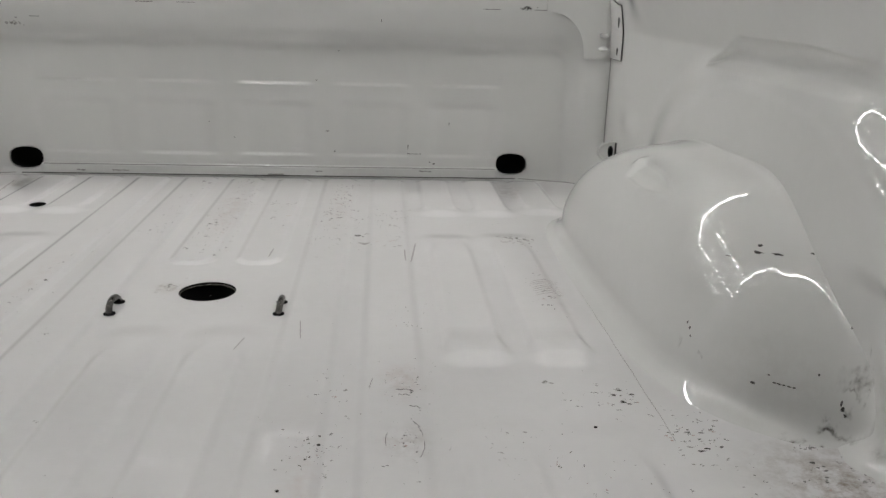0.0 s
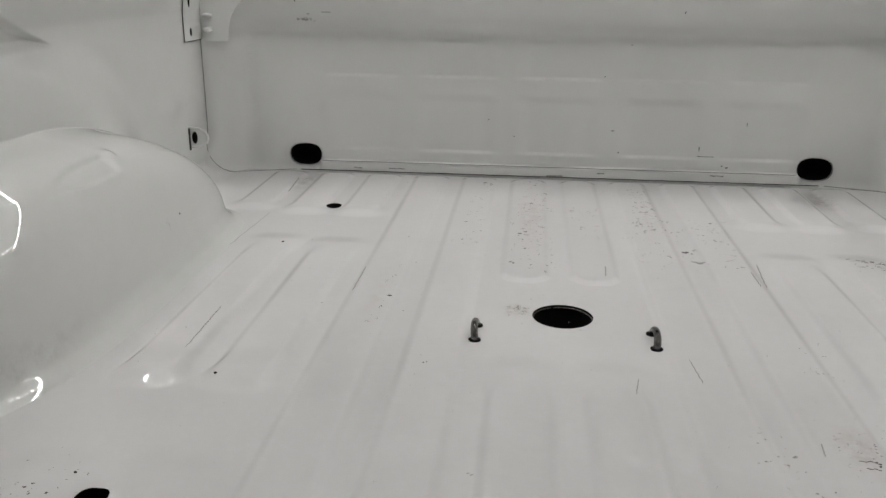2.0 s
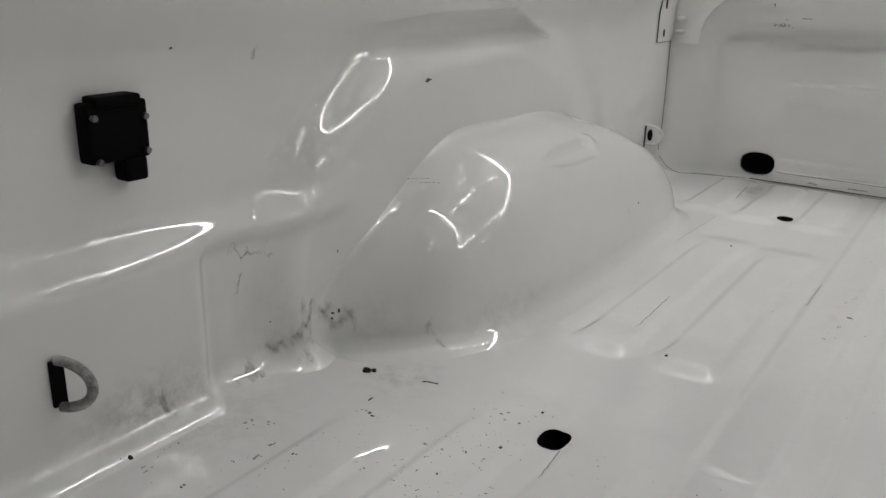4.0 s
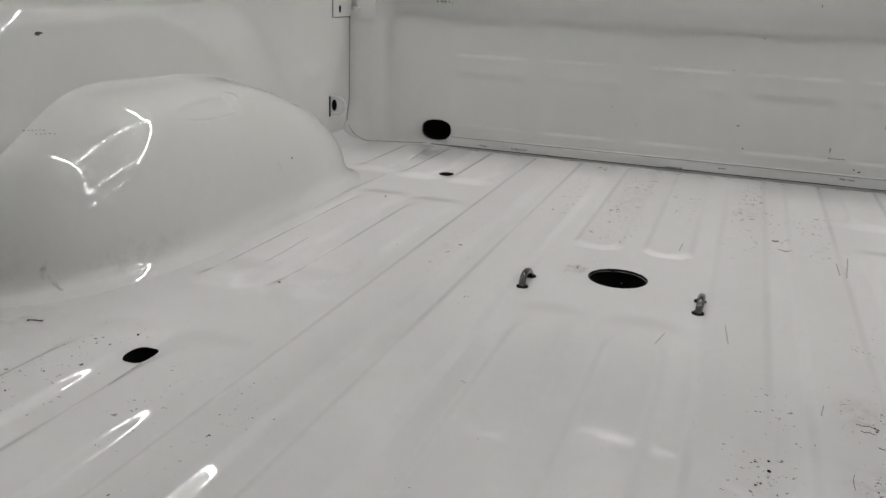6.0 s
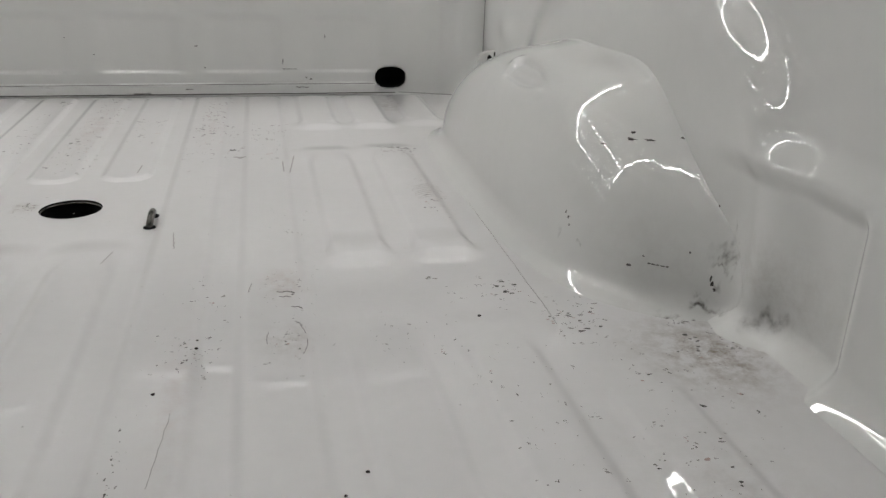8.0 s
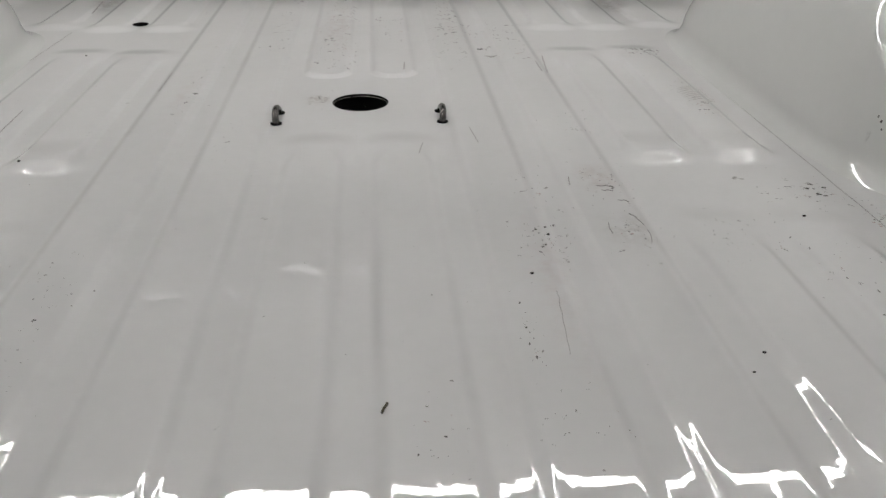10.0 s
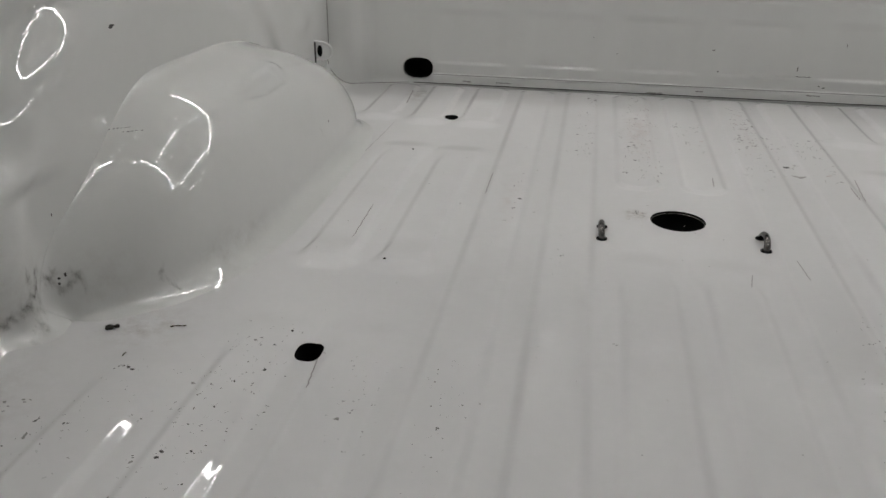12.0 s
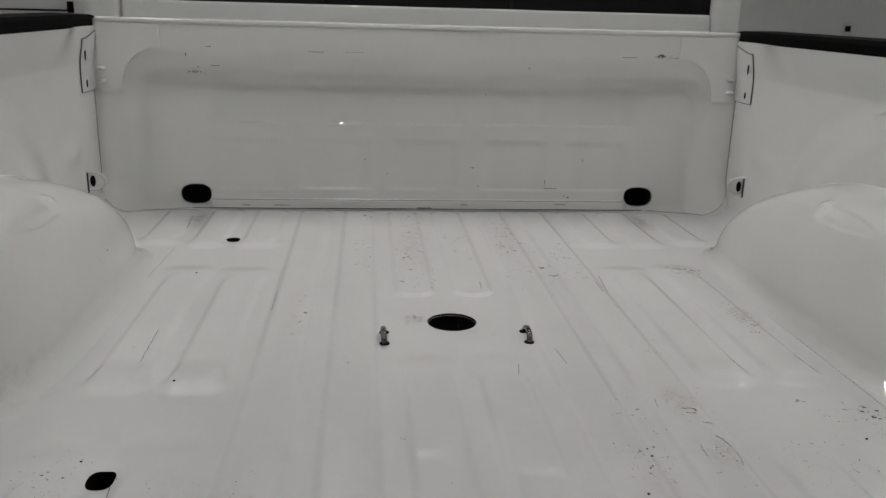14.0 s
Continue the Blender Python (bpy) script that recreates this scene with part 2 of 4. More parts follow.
def sheet(name, us, vs, place, holes, material, parent, label="", flip=False):
    """A pressed steel sheet over a grid of u, v; holes: (cu, cv, hu, hv, power) cut clean through it."""
    U, V = np.meshgrid(us, vs, indexing="ij")
    U, V = U.copy(), V.copy()
    nu, nv = U.shape
    idx = np.arange(nu * nv).reshape(nu, nv)
    quads = np.stack([idx[:-1, :-1], idx[1:, :-1], idx[1:, 1:], idx[:-1, 1:]], -1).reshape(-1, 4)
    u, v = U.ravel(), V.ravel()
    for cu, cv, hu, hv, power in holes:
        q = stadium(u, v, cu, cv, hu, hv, power)
        inside = q < 1
        quads = quads[~inside[quads].all(1)]
        s = np.where(inside, 1 / np.maximum(q, 1e-4), 1)
        u, v = cu + (u - cu) * s, cv + (v - cv) * s
    co = np.stack(place(u, v), -1)
    used = np.unique(quads)
    remap = np.full(nu * nv, -1)
    remap[used] = np.arange(len(used))
    quads = remap[quads]
    if flip:
        quads = quads[:, ::-1]
    me = bpy.data.meshes.new(name)
    me.from_pydata(co[used].tolist(), [], quads.tolist())
    return mesh_part(name, me, material, parent, label)


def dense(lo, hi, coarse, spots):
    """Grid lines from lo to hi: every coarse metres, and finer within each spot (from, to, step)."""
    g = list(np.arange(lo, hi + 1e-6, coarse)) + [hi]
    for a, b, step in spots:
        g = [x for x in g if not a <= x <= b] + list(np.arange(a, b + step / 2, step))
    g = np.unique(np.round([x for x in g if lo <= x <= hi], 5))
    return g[np.concatenate([[True], np.diff(g) > 0.0004])]


# ---- the truck bed ----
truck = empty("pickup_truck", "white pickup truck with an empty scuffed cargo bed", "pickup truck")
REAR, FRONT = -1.45, 0.985
PITCH, RIB = 0.119, 0.038
RISE = 0.0048
EDGE = 0.0086

# Pressed ribs of the floor: (x centre, half width, y rear end, y front end)
RIBS = []
for k in range(6):
    for s in (-1, 1):
        c = s * (k + 0.5) * PITCH
        runs = {0: ((-1.40, -0.07), (0.235, 0.955)), 3: ((-1.40, -0.35), (-0.180, 0.42), (0.60, 0.955)), 4: ((-1.40, -0.36), (-0.180, 0.43), (0.60, 0.955)),
                5: ((-1.40, -0.47), (0.62, 0.955))}.get(k, ((-1.40, 0.955),))
        RIBS += [(c, RIB, y0, y1) for y0, y1 in runs]
HOLES = [(0.0, 0.1, 0.0455, 0.0455, 2.0), (-0.475, -0.42, 0.0165, 0.021, 2.6), (-0.481, 0.66, 0.016, 0.021, 2.4)]


def floor_height(x, y):
    z = np.zeros_like(x)
    for c, w, y0, y1 in RIBS:
        r = 0.034 if abs(c) < 0.1 else 0.022
        dx = np.abs(x - c) - (w - r)
        dy = np.maximum(y0 + 0.006 + r - y, y - (y1 - r))
        d = np.hypot(np.maximum(dx, 0), np.maximum(dy, 0)) + np.minimum(np.maximum(dx, dy), 0) - r
        swell = 1.08 if -0.3 < y0 < 0.0 else 0.0
        tail = 0.012 if swell else (0.020 if y0 > 0.5 else -0.0015)
        e = EDGE + tail * sstep(y0 + 0.07, y0 + 0.02, y) + (0.026 if y1 < 0.9 else 0.0) * sstep(y1 - 0.10, y1 - 0.02, y)
        z = np.maximum(z, RISE * (1 + swell * sstep(y0 + 0.12, y0 + 0.03, y)) * sstep(e, -e, d))
    z = z + 0.0012 * np.sin(2.1 * x + 0.4) * np.sin(3.3 * y + 0.9)
    z = z + 0.00005 * np.sin(23 * x + 2 * np.sin(5 * y)) * np.sin(14 * y + np.sin(9 * x) + 1.0)
    z = z + 0.00006 * np.sin(47 * x + 3 * np.sin(9 * y)) * np.sin(31 * y + 2 * np.sin(13 * x)) + 0.00003 * np.sin(111 * x + 1.3) * np.sin(83 * y)
    e = np.maximum(np.abs(x) - 0.8, 0)
    z = z + 9.0 * e * e
    return z - 8.0 * np.maximum(y - 0.965, 0) ** 2


edge_spots = []
for c, w in {(round(c, 4), w) for c, w, _, _ in RIBS}:
    for s in (-1, 1):
        edge_spots.append((c + s * w - EDGE, c + s * w + EDGE, 0.0012))
xs = dense(-0.9, 0.9, 0.012, sorted(edge_spots) + [(-0.05, 0.05, 0.0025), (-0.5, -0.45, 0.002)])
ys = dense(REAR, FRONT, 0.02, [(-0.21, -0.1, 0.002), (-0.12, -0.03, 0.002), (0.05, 0.15, 0.0025), (0.19, 0.28, 0.002), (0.38, 0.46, 0.002),
                               (0.57, 0.7, 0.002), (-0.5, -0.32, 0.002), (0.91, 0.985, 0.005)])
bed_floor = sheet("bed_floor", xs, ys, lambda u, v: (u, v, floor_height(u, v)), HOLES, floor_paint, truck,
                  "ribbed white painted steel floor, scuffed and dirty")


def ellipse(cx, cy, rx, ry, n=40):
    return [(cx + rx * math.cos(i * math.tau / n), cy + ry * math.sin(i * math.tau / n)) for i in range(n)]


def well(name, cx, cy, rx, ry, depth, label):
    bm = bmesh.new()
    n = 40
    rings = []
    for z, k in ((-0.0005, 1.03), (-0.004, 0.985), (-depth, 0.96)):
        rings.append([bm.verts.new((cx + rx * k * math.cos(i * math.tau / n), cy + ry * k * math.sin(i * math.tau / n), z)) for i in range(n)])
    for a, b in zip(rings, rings[1:]):
        for i in range(n):
            bm.faces.new((a[i], a[(i + 1) % n], b[(i + 1) % n], b[i]))
    bm.faces.new(rings[-1])
    return part(name, bm, black_hole, truck, label)


gooseneck = well("gooseneck_socket", 0, 0.1, 0.0465, 0.0465, 0.12, "round black gooseneck hitch socket sunk in the floor")
well("drain_hole", -0.475, -0.42, 0.019, 0.024, 0.05, "oval black hole through the floor")
well("drain_hole", -0.481, 0.66, 0.0185, 0.024, 0.05, "small oval black hole through the floor")
bm = bmesh.new()
tube(bm, [(0.0445 * math.cos(a), 0.1 + 0.0445 * math.sin(a), -0.004) for a in np.linspace(0, math.tau, 48, endpoint=False)], 0.0016, 8, True)
part("socket_rim", bm, steel, gooseneck, "worn bare steel rim")


# Safety chain loops: bent rod through two slots
def chain_loop(x, lean):
    bm = bmesh.new()
    pts = [(x, -0.001, -0.03)]
    for i in range(15):
        a = math.pi - math.pi * i / 14
        pts.append((x + lean * math.sin(a), 0.024 + 0.025 * math.cos(a), 0.002 + 0.013 * math.sin(a)))
    pts.append((x, 0.049, -0.03))
    tube(bm, pts, 0.0052, 14)
    loop = part("chain_loop", bm, steel, truck, "bare grey steel safety chain loop beside the hitch socket")
    for y, ry in ((-0.001, 0.0085), (0.049, 0.0085)):
        bm = bmesh.new()
        outline = ellipse(x, y, 0.0088, ry, 24)
        disc_prism(bm, outline, "z", 0.0007, 0.0022 + float(floor_height(np.array([x]), np.array([y]))[0]) * 0.15)
        part("slot", bm, black_hole, loop, "black slot in the floor")


for s in (-1, 1):
    chain_loop(s * 0.126, s * 0.002)


# ---- front bulkhead ----
DEEP, LIFT = 0.992, 0.06
EMBOSS = [(-0.485, 0.083), (-0.243, 0.083), (0.008, 0.084), (0.255, 0.084), (0.496, 0.081)]


def bulkhead_y(x, z):
    r = 0.085
    dx, dz = np.abs(x) - (0.805 - r), z - (0.385 - r)
    d = np.hypot(np.maximum(dx, 0), np.maximum(dz, 0)) + np.minimum(np.maximum(dx, dz), 0) - r
    y = DEEP - LIFT * (0.62 * sstep(-0.045, 0.0, d) + 0.38 * sstep(-0.02, 0.05, d))
    for c, w in EMBOSS:
        wide = sstep(w + 0.03, w - 0.03, np.abs(x - c))
        for z0, z1 in ((0.058, 0.192), (0.243, 0.36)):
            y = y + 0.0060 * wide * sstep(z0 - 0.0045, z0 + 0.0045, z) * sstep(z1 + 0.012, z1 - 0.012, z)
    lip = sstep(0.6, 0.585, np.abs(x)) * sstep(0.03, 0.024, z)
    y = y - 0.010 * lip
    y = y - 14.0 * np.maximum(0.018 - z, 0) ** 2 * (1 - lip)
    y = y - 0.05 * sstep(0.79, 0.87, np.abs(x)) * sstep(0.12, 0.0, z)
    return y


bx = dense(-0.868, 0.868, 0.012, [(c + s * w - 0.012, c + s * w + 0.012, 0.003) for c, w in EMBOSS for s in (-1, 1)] + [(-0.68, -0.58, 0.003), (0.58, 0.68, 0.003)])
bz = dense(-0.004, 0.508, 0.012, [(0.0, 0.085, 0.0025), (0.175, 0.21, 0.003), (0.234, 0.252, 0.0022)])
bulkhead = sheet("bulkhead", bx, bz, lambda u, v: (u, bulkhead_y(u, v), v),
                 [(-0.629, 0.041, 0.0405, 0.0275, 2.5), (0.629, 0.041, 0.0405, 0.0275, 2.5)], paint, truck,
                 "white painted steel front panel with stamped recesses", flip=True)
bm = bmesh.new()
box(bm, -0.848, 0.856, 0.928, 1.0, 0.498, 0.512, 0.005)
part("top_flange", bm, paint, bulkhead)
for s in (-1, 1):
    bm = bmesh.new()
    n = 40
    rings = []
    for y, k in ((DEEP - 0.003, 1.0), (DEEP + 0.006, 0.97), (DEEP + 0.04, 0.95)):
        ring = []
        for i in range(n):
            a = i * math.tau / n
            ca, sa = math.cos(a), math.sin(a)
            q = (abs(ca) ** 2.5 + abs(sa) ** 2.5) ** (1 / 2.5)
            ring.append(bm.verts.new((s * 0.629 + 0.042 * k * ca / q, y, 0.041 + 0.029 * k * sa / q)))
        rings.append(ring)
    for a, b in zip(rings, rings[1:]):
        for i in range(n):
            bm.faces.new((a[i], a[(i + 1) % n], b[(i + 1) % n], b[i]))
    bm.faces.new(rings[-1])
    part("vent_hole", bm, black_hole, bulkhead, "oblong black opening near the floor")


# ---- bed sides with wheel houses ----
def wall_x(y, z):
    w = 0.858 - 0.026 * sstep(0.235, 0.18, z) * sstep(-0.37, -0.50, y)
    w = w + 0.004 * sstep(0.3, 0.85, y)
    lean = np.sqrt(np.maximum(z - 0.4, -0.02) ** 2 + 0.006 ** 2) + np.maximum(z - 0.4, -0.02)
    w = w - 0.25 * lean * (1 - 0.65 * sstep(0.62, 0.80, y))
    back = sstep(-0.02, -0.28, y)
    r = (np.abs((y - 0.07) / (0.49 + 0.03 * sstep(0.1, -0.1, y))) ** 2.3 + np.abs(np.maximum(z, 0) / 0.38) ** 2.3) ** (1 / 2.3)
    soft = 0.15 * sstep(0.05, 0.35, y)
    foot = 1 - sstep(0.12, 0.03, z) * sstep(-0.43, -0.50, y)
    w = w - (0.030 + 0.008 * back) * foot * sstep(0, 1, (1.04 + 0.14 * back + 0.5 * soft - r) / (0.11 + 0.07 * back + 1.5 * soft))
    # pressed step over the arch, cut off on a slant towards the front
    brow = 0.427 - 0.010 * sstep(-0.08, -0.26, y) 
    drop = np.clip((z - 0.384) / (brow - 0.384), 0, 1)
    fold = sstep(0.366, 0.384, z) * (1 - drop ** 3.0) * sstep(0.276, 0.252, y + 2.55 * np.maximum(z - 0.37, 0)) * sstep(-0.36, -0.12, y)
    w = w + 0.015 * fold
    w = w - 0.006 * np.exp(-((y - 0.72) / 0.06) ** 2 - ((z - 0.195) / 0.03) ** 2)
    w = w + 0.013 * sstep(-0.594, -0.570, y) * sstep(0.2, 0.17, z) * sstep(-0.3, -0.42, y)
    f = np.maximum(0.035 - z, 0) / 0.035
    w = w - 0.03 * f * f
    return w


WY, WA, WF, WH, WIN, WOUT = 0.125, 0.494, 0.472, 0.231, 0.645, 0.845


def fillet(v, r):
    """How far a round fillet of radius r runs out at the height v."""
    g = min(1.0, max(0.0, (r - v) / r))
    return r * (1 - math.sqrt(max(0.0, 1 - g * g)))


KNOB = (0.715, 0.148)


def wheel_house(s, parent):
    """A rounded arch that swells from the bed side, with a blunt leaning nose; flared where it meets floor and side."""
    nf = 110
    verts = []
    wide = WOUT - WIN
    half = sorted({round((1 - c ** 6) ** (1 / 6), 6) for c in np.linspace(0, 1, 60)} | {round(float(a), 6) for a in np.linspace(0, 0.96, 100)})
    rs = [-a for a in half[::-1]] + half[1:]
    nt = len(rs) - 1
    ds = [wide * max(0.0, 1 - abs(r) ** (2.945 if r < 0 else 4.2)) ** (1 / (2.945 if r < 0 else 4.2)) for r in rs]
    runs = [fillet(d - 0.014, 0.109) if r < 0 else -fillet(d - 0.014, 0.06) for r, d in zip(rs, ds)]
    base = [WY + (WA if r < 0 else WF) * r - q for r, q in zip(rs, runs)]
    for i in range(nt + 1):
        r, d, y = rs[i], ds[i], base[i]
        m0, m1 = max(i - 1, 0), min(i + 1, nt)
        ty, tx = base[m1] - base[m0], -(ds[m1] - ds[m0])
        tl = math.hypot(tx, ty)
        nx, ny = -ty / tl, tx / tl
        a = abs(r)
        p = 4.47 if r < 0 else 1.83
        h = WH * max(0.0, 1 - a ** p) ** (1 / p)
        lean = 0.17 * a * a if r < 0 else 0.0
        shoulder = 0.119 * (1 + (0.427 * a * a if r < 0 else 0))
        for j in range(nf + 1):
            f = j / nf
            c = d / wide
            if f < 0.7:
                a2 = f / 0.7 * math.pi / 2
                depth, z = d - shoulder * c * (1 - max(0.0, math.cos(a2)) ** 0.834), h * math.sin(a2) ** 0.834
            else:
                depth, z = (d - shoulder * c) * (1 - (f - 0.7) / 0.3), h - 0.015 * (f - 0.7) / 0.3 * min(1, h / 0.1)
            k = max(0.0, 1 - depth / (0.148 * c + 1e-6))
            flare = fillet(z, 0.034) * min(1, max(0.0, depth) / 0.06) * float(sstep(0.0, 0.05, d))
            x = WOUT - depth + nx * flare
            z += 0.041 * k ** 2 * min(1, h / 0.1)
            yy = y + ny * flare + lean * (z / WH) ** 2 + (0.344 * runs[i] * (1 - min(1.0, z / 0.13)) ** 2 if r < 0 else 0)
            x += 0.012 * k * k + 0.012 * (1 - c) ** 14
            verts.append((x, yy, z - 0.0005))
    # ease the crown, then run smoothly out on to the bed side
    V = np.array(verts).reshape(nt + 1, nf + 1, 3)
    for _ in range(100):
        V[:, nf // 2:-1] = (V[:, nf // 2 - 1:-2] + 2 * V[:, nf // 2:-1] + V[:, nf // 2 + 1:]) / 4
    V = V.reshape(-1, 3)
    # small pressed knob on the shoulder
    dent = 0.005 * np.exp(-((V[:, 1] - KNOB[1]) / 0.011) ** 2 - ((V[:, 0] - KNOB[0]) / 0.010) ** 2) * sstep(0.1, 0.15, V[:, 2])
    V[:, 0] -= 0.6 * dent
    V[:, 2] += 0.8 * dent
    # shallow trough along the shoulder, shut off short in front and tapering to the rear
    across = np.abs((V[:, 0] - 0.704) * 0.78 + (V[:, 2] - 0.208) * 0.62)
    wide_here = 0.006 + 0.013 * sstep(-0.05, 0.06, V[:, 1])
    sunk = 0.0045 * sstep(wide_here + 0.005, wide_here - 0.005, across) * sstep(0.142, 0.124, V[:, 1]) * sstep(-0.06, 0.03, V[:, 1]) * sstep(0.1, 0.15, V[:, 2])
    V[:, 0] += 0.62 * sunk
    V[:, 2] -= 0.78 * sunk
    side_x = wall_x(V[:, 1], V[:, 2])
    reach = (0.0065 + 0.034 * sstep(0.14, -0.12, V[:, 1])) * np.repeat(0.45 + 0.55 * sstep(0.05, 0.42, np.array(ds) / wide), nf + 1)
    reach = reach * (0.7 + 0.3 * sstep(0.0, 0.07, V[:, 2]))
    g = np.maximum(reach - np.abs(V[:, 0] - side_x), 0) / reach
    bx = np.minimum(V[:, 0], side_x) - g * g * reach / 4
    V[:, 0] = s * (bx + 0.005 * sstep(0.6, 1.0, (V[:, 0] - side_x) / reach))
    verts = V.tolist()
    faces = []
    for i in range(nt):
        for j in range(nf):
            a = i * (nf + 1) + j
            q = (a, a + 1, a + nf + 2, a + nf + 1)
            faces.append(q if s > 0 else q[::-1])
    me = bpy.data.meshes.new("wheel_house")
    me.from_pydata(verts, [], faces)
    me.validate()
    return mesh_part("wheel_house", me, wheel_paint, parent, "rounded white painted wheel house with scuffs")


def rail_cap(s, parent):
    bm = bmesh.new()
    prof = [(0.858, 0.484), (0.853, 0.488), (0.852, 0.508), (0.858, 0.517), (0.95, 0.519), (0.962, 0.51), (0.962, 0.48), (0.955, 0.478), (0.952, 0.505), (0.864, 0.505), (0.864, 0.484)]
    ends = []
    for y in (REAR, 0.93, 0.965):
        lift = 0.0 if y < 0.94 else -0.004
        ends.append([bm.verts.new((s * x, y, z + lift)) for x, z in prof])
    n = len(prof)
    for a, b in zip(ends, ends[1:]):
        for i in range(n):
            bm.faces.new((a[i], a[(i + 1) % n], b[(i + 1) % n], b[i]))
    bm.faces.new(ends[0])
    bm.faces.new(ends[-1][::-1])
    bmesh.ops.recalc_face_normals(bm, faces=bm.faces[:])
    part("rail_cap", bm, black_plastic, parent, "black plastic cap along the bed rail", smooth=False)


wy = dense(REAR, 0.945, 0.018, [(-0.62, -0.54, 0.004), (-0.5, 0.82, 0.008), (0.06, 0.31, 0.003)])
wz = dense(0.0, 0.49, 0.008, [(0.0, 0.05, 0.004), (0.17, 0.245, 0.003), (0.36, 0.44, 0.002)])
sides = {}
for s in (-1, 1):
    side = sheet("bed_side", wy, wz, lambda u, v, s=s: (s * wall_x(u, v), u, v), [], wall_paint, truck,
                 "white painted inner bed side with a pressed wheel arch", flip=(s > 0))
    sides[s] = side
    bm = bmesh.new()
    box(bm, min(s * 0.955, s * 0.99), max(s * 0.955, s * 0.99), REAR, 1.02, -0.35, 0.476, 0.006)
    part("outer_panel", bm, paint, side)
    wheel_house(s, side)
    rail_cap(s, side)


def tie_down(s, y, z, size, parent, label, lie):
    """A D-shaped ring in a dark slot of the bed side. lie: how far the ring points to the front."""
    x = s * (float(wall_x(np.array([y]), np.array([z]))[0]))
    bm = bmesh.new()
    outline = [(y + du, z + dv) for du, dv in ((-0.006 * size, -0.021 * size), (0.006 * size, -0.021 * size), (0.006 * size, 0.021 * size), (-0.006 * size, 0.021 * size))]
    disc_prism(bm, outline, "x", x - 0.004, x + 0.004)
    holder = part("tie_down", bm, black_hole, parent, label, smooth=False)
    bm = bmesh.new()
    pts = []
    for i in range(15):
        a = -math.pi / 2 + math.pi * i / 14
        out = 0.034 * size * math.cos(a)
        pts.append((x - s * (0.004 + out * (1 - 0.4 * lie)), y + lie * out, z + 0.022 * size * math.sin(a)))
    pts.append((x + s * 0.004, y - 0.002, z + 0.022 * size))
    pts.insert(0, (x + s * 0.004, y - 0.002, z - 0.022 * size))
    tube(bm, pts, 0.0046 * size, 12)
    part("ring", bm, chipped_paint if y < 0 else paint, holder, "white painted D-shaped ring, chipped")


def corner_tab(s):
    """A D-shaped steel tab that stands out from the bed side, with a rolled rim and a slot through it."""
    y, z = 0.815, 0.111
    x = float(wall_x(np.array([y]), np.array([z]))[0])
    curve = [(0.044 * math.cos(a) ** 0.7, 0.023 * math.sin(a)) for a in np.linspace(-math.pi / 2 + 1e-3, math.pi / 2 - 1e-3, 21)]
    bm = bmesh.new()
    disc_prism(bm, [(s * (x + 0.004), z - 0.023)] + [(s * (x - u), z + v) for u, v in curve] + [(s * (x + 0.004), z + 0.023)], "y", y - 0.001, y + 0.002)
    tab = part("tie_down", bm, paint, truck, "small white tie-down tab in the front corner", smooth=False)
    bm = bmesh.new()
    tube(bm, [(s * (x + 0.004), y, z - 0.023)] + [(s * (x - u), y, z + v) for u, v in curve] + [(s * (x + 0.004), y, z + 0.023)], 0.0034, 10)
    part("rim", bm, paint, tab)
    bm = bmesh.new()
    disc_prism(bm, [(s * (x - 0.014 - 0.0075 * math.cos(a) * (1 if math.cos(a) < 0 else 0.8)), z + 0.0145 * math.sin(a)) for a in np.linspace(0, math.tau, 24, endpoint=False)], "y", y - 0.0018, y + 0.0026)
    part("slot", bm, black_hole, tab, "black slot")
    bm = bmesh.new()
    box(bm, min(s * (x - 0.0035), s * (x + 0.002)), max(s * (x - 0.0035), s * (x + 0.002)), y - 0.0055, y - 0.002, z - 0.03, z + 0.022)
    part("gap", bm, seam_black, tab, "dark gap beside the bed side", smooth=False)


for s in (-1, 1):
    corner_tab(s)
tie_down(-1, -0.766, 0.105, 1.12, truck, "white painted tie-down ring, chipped to black", 0.35)


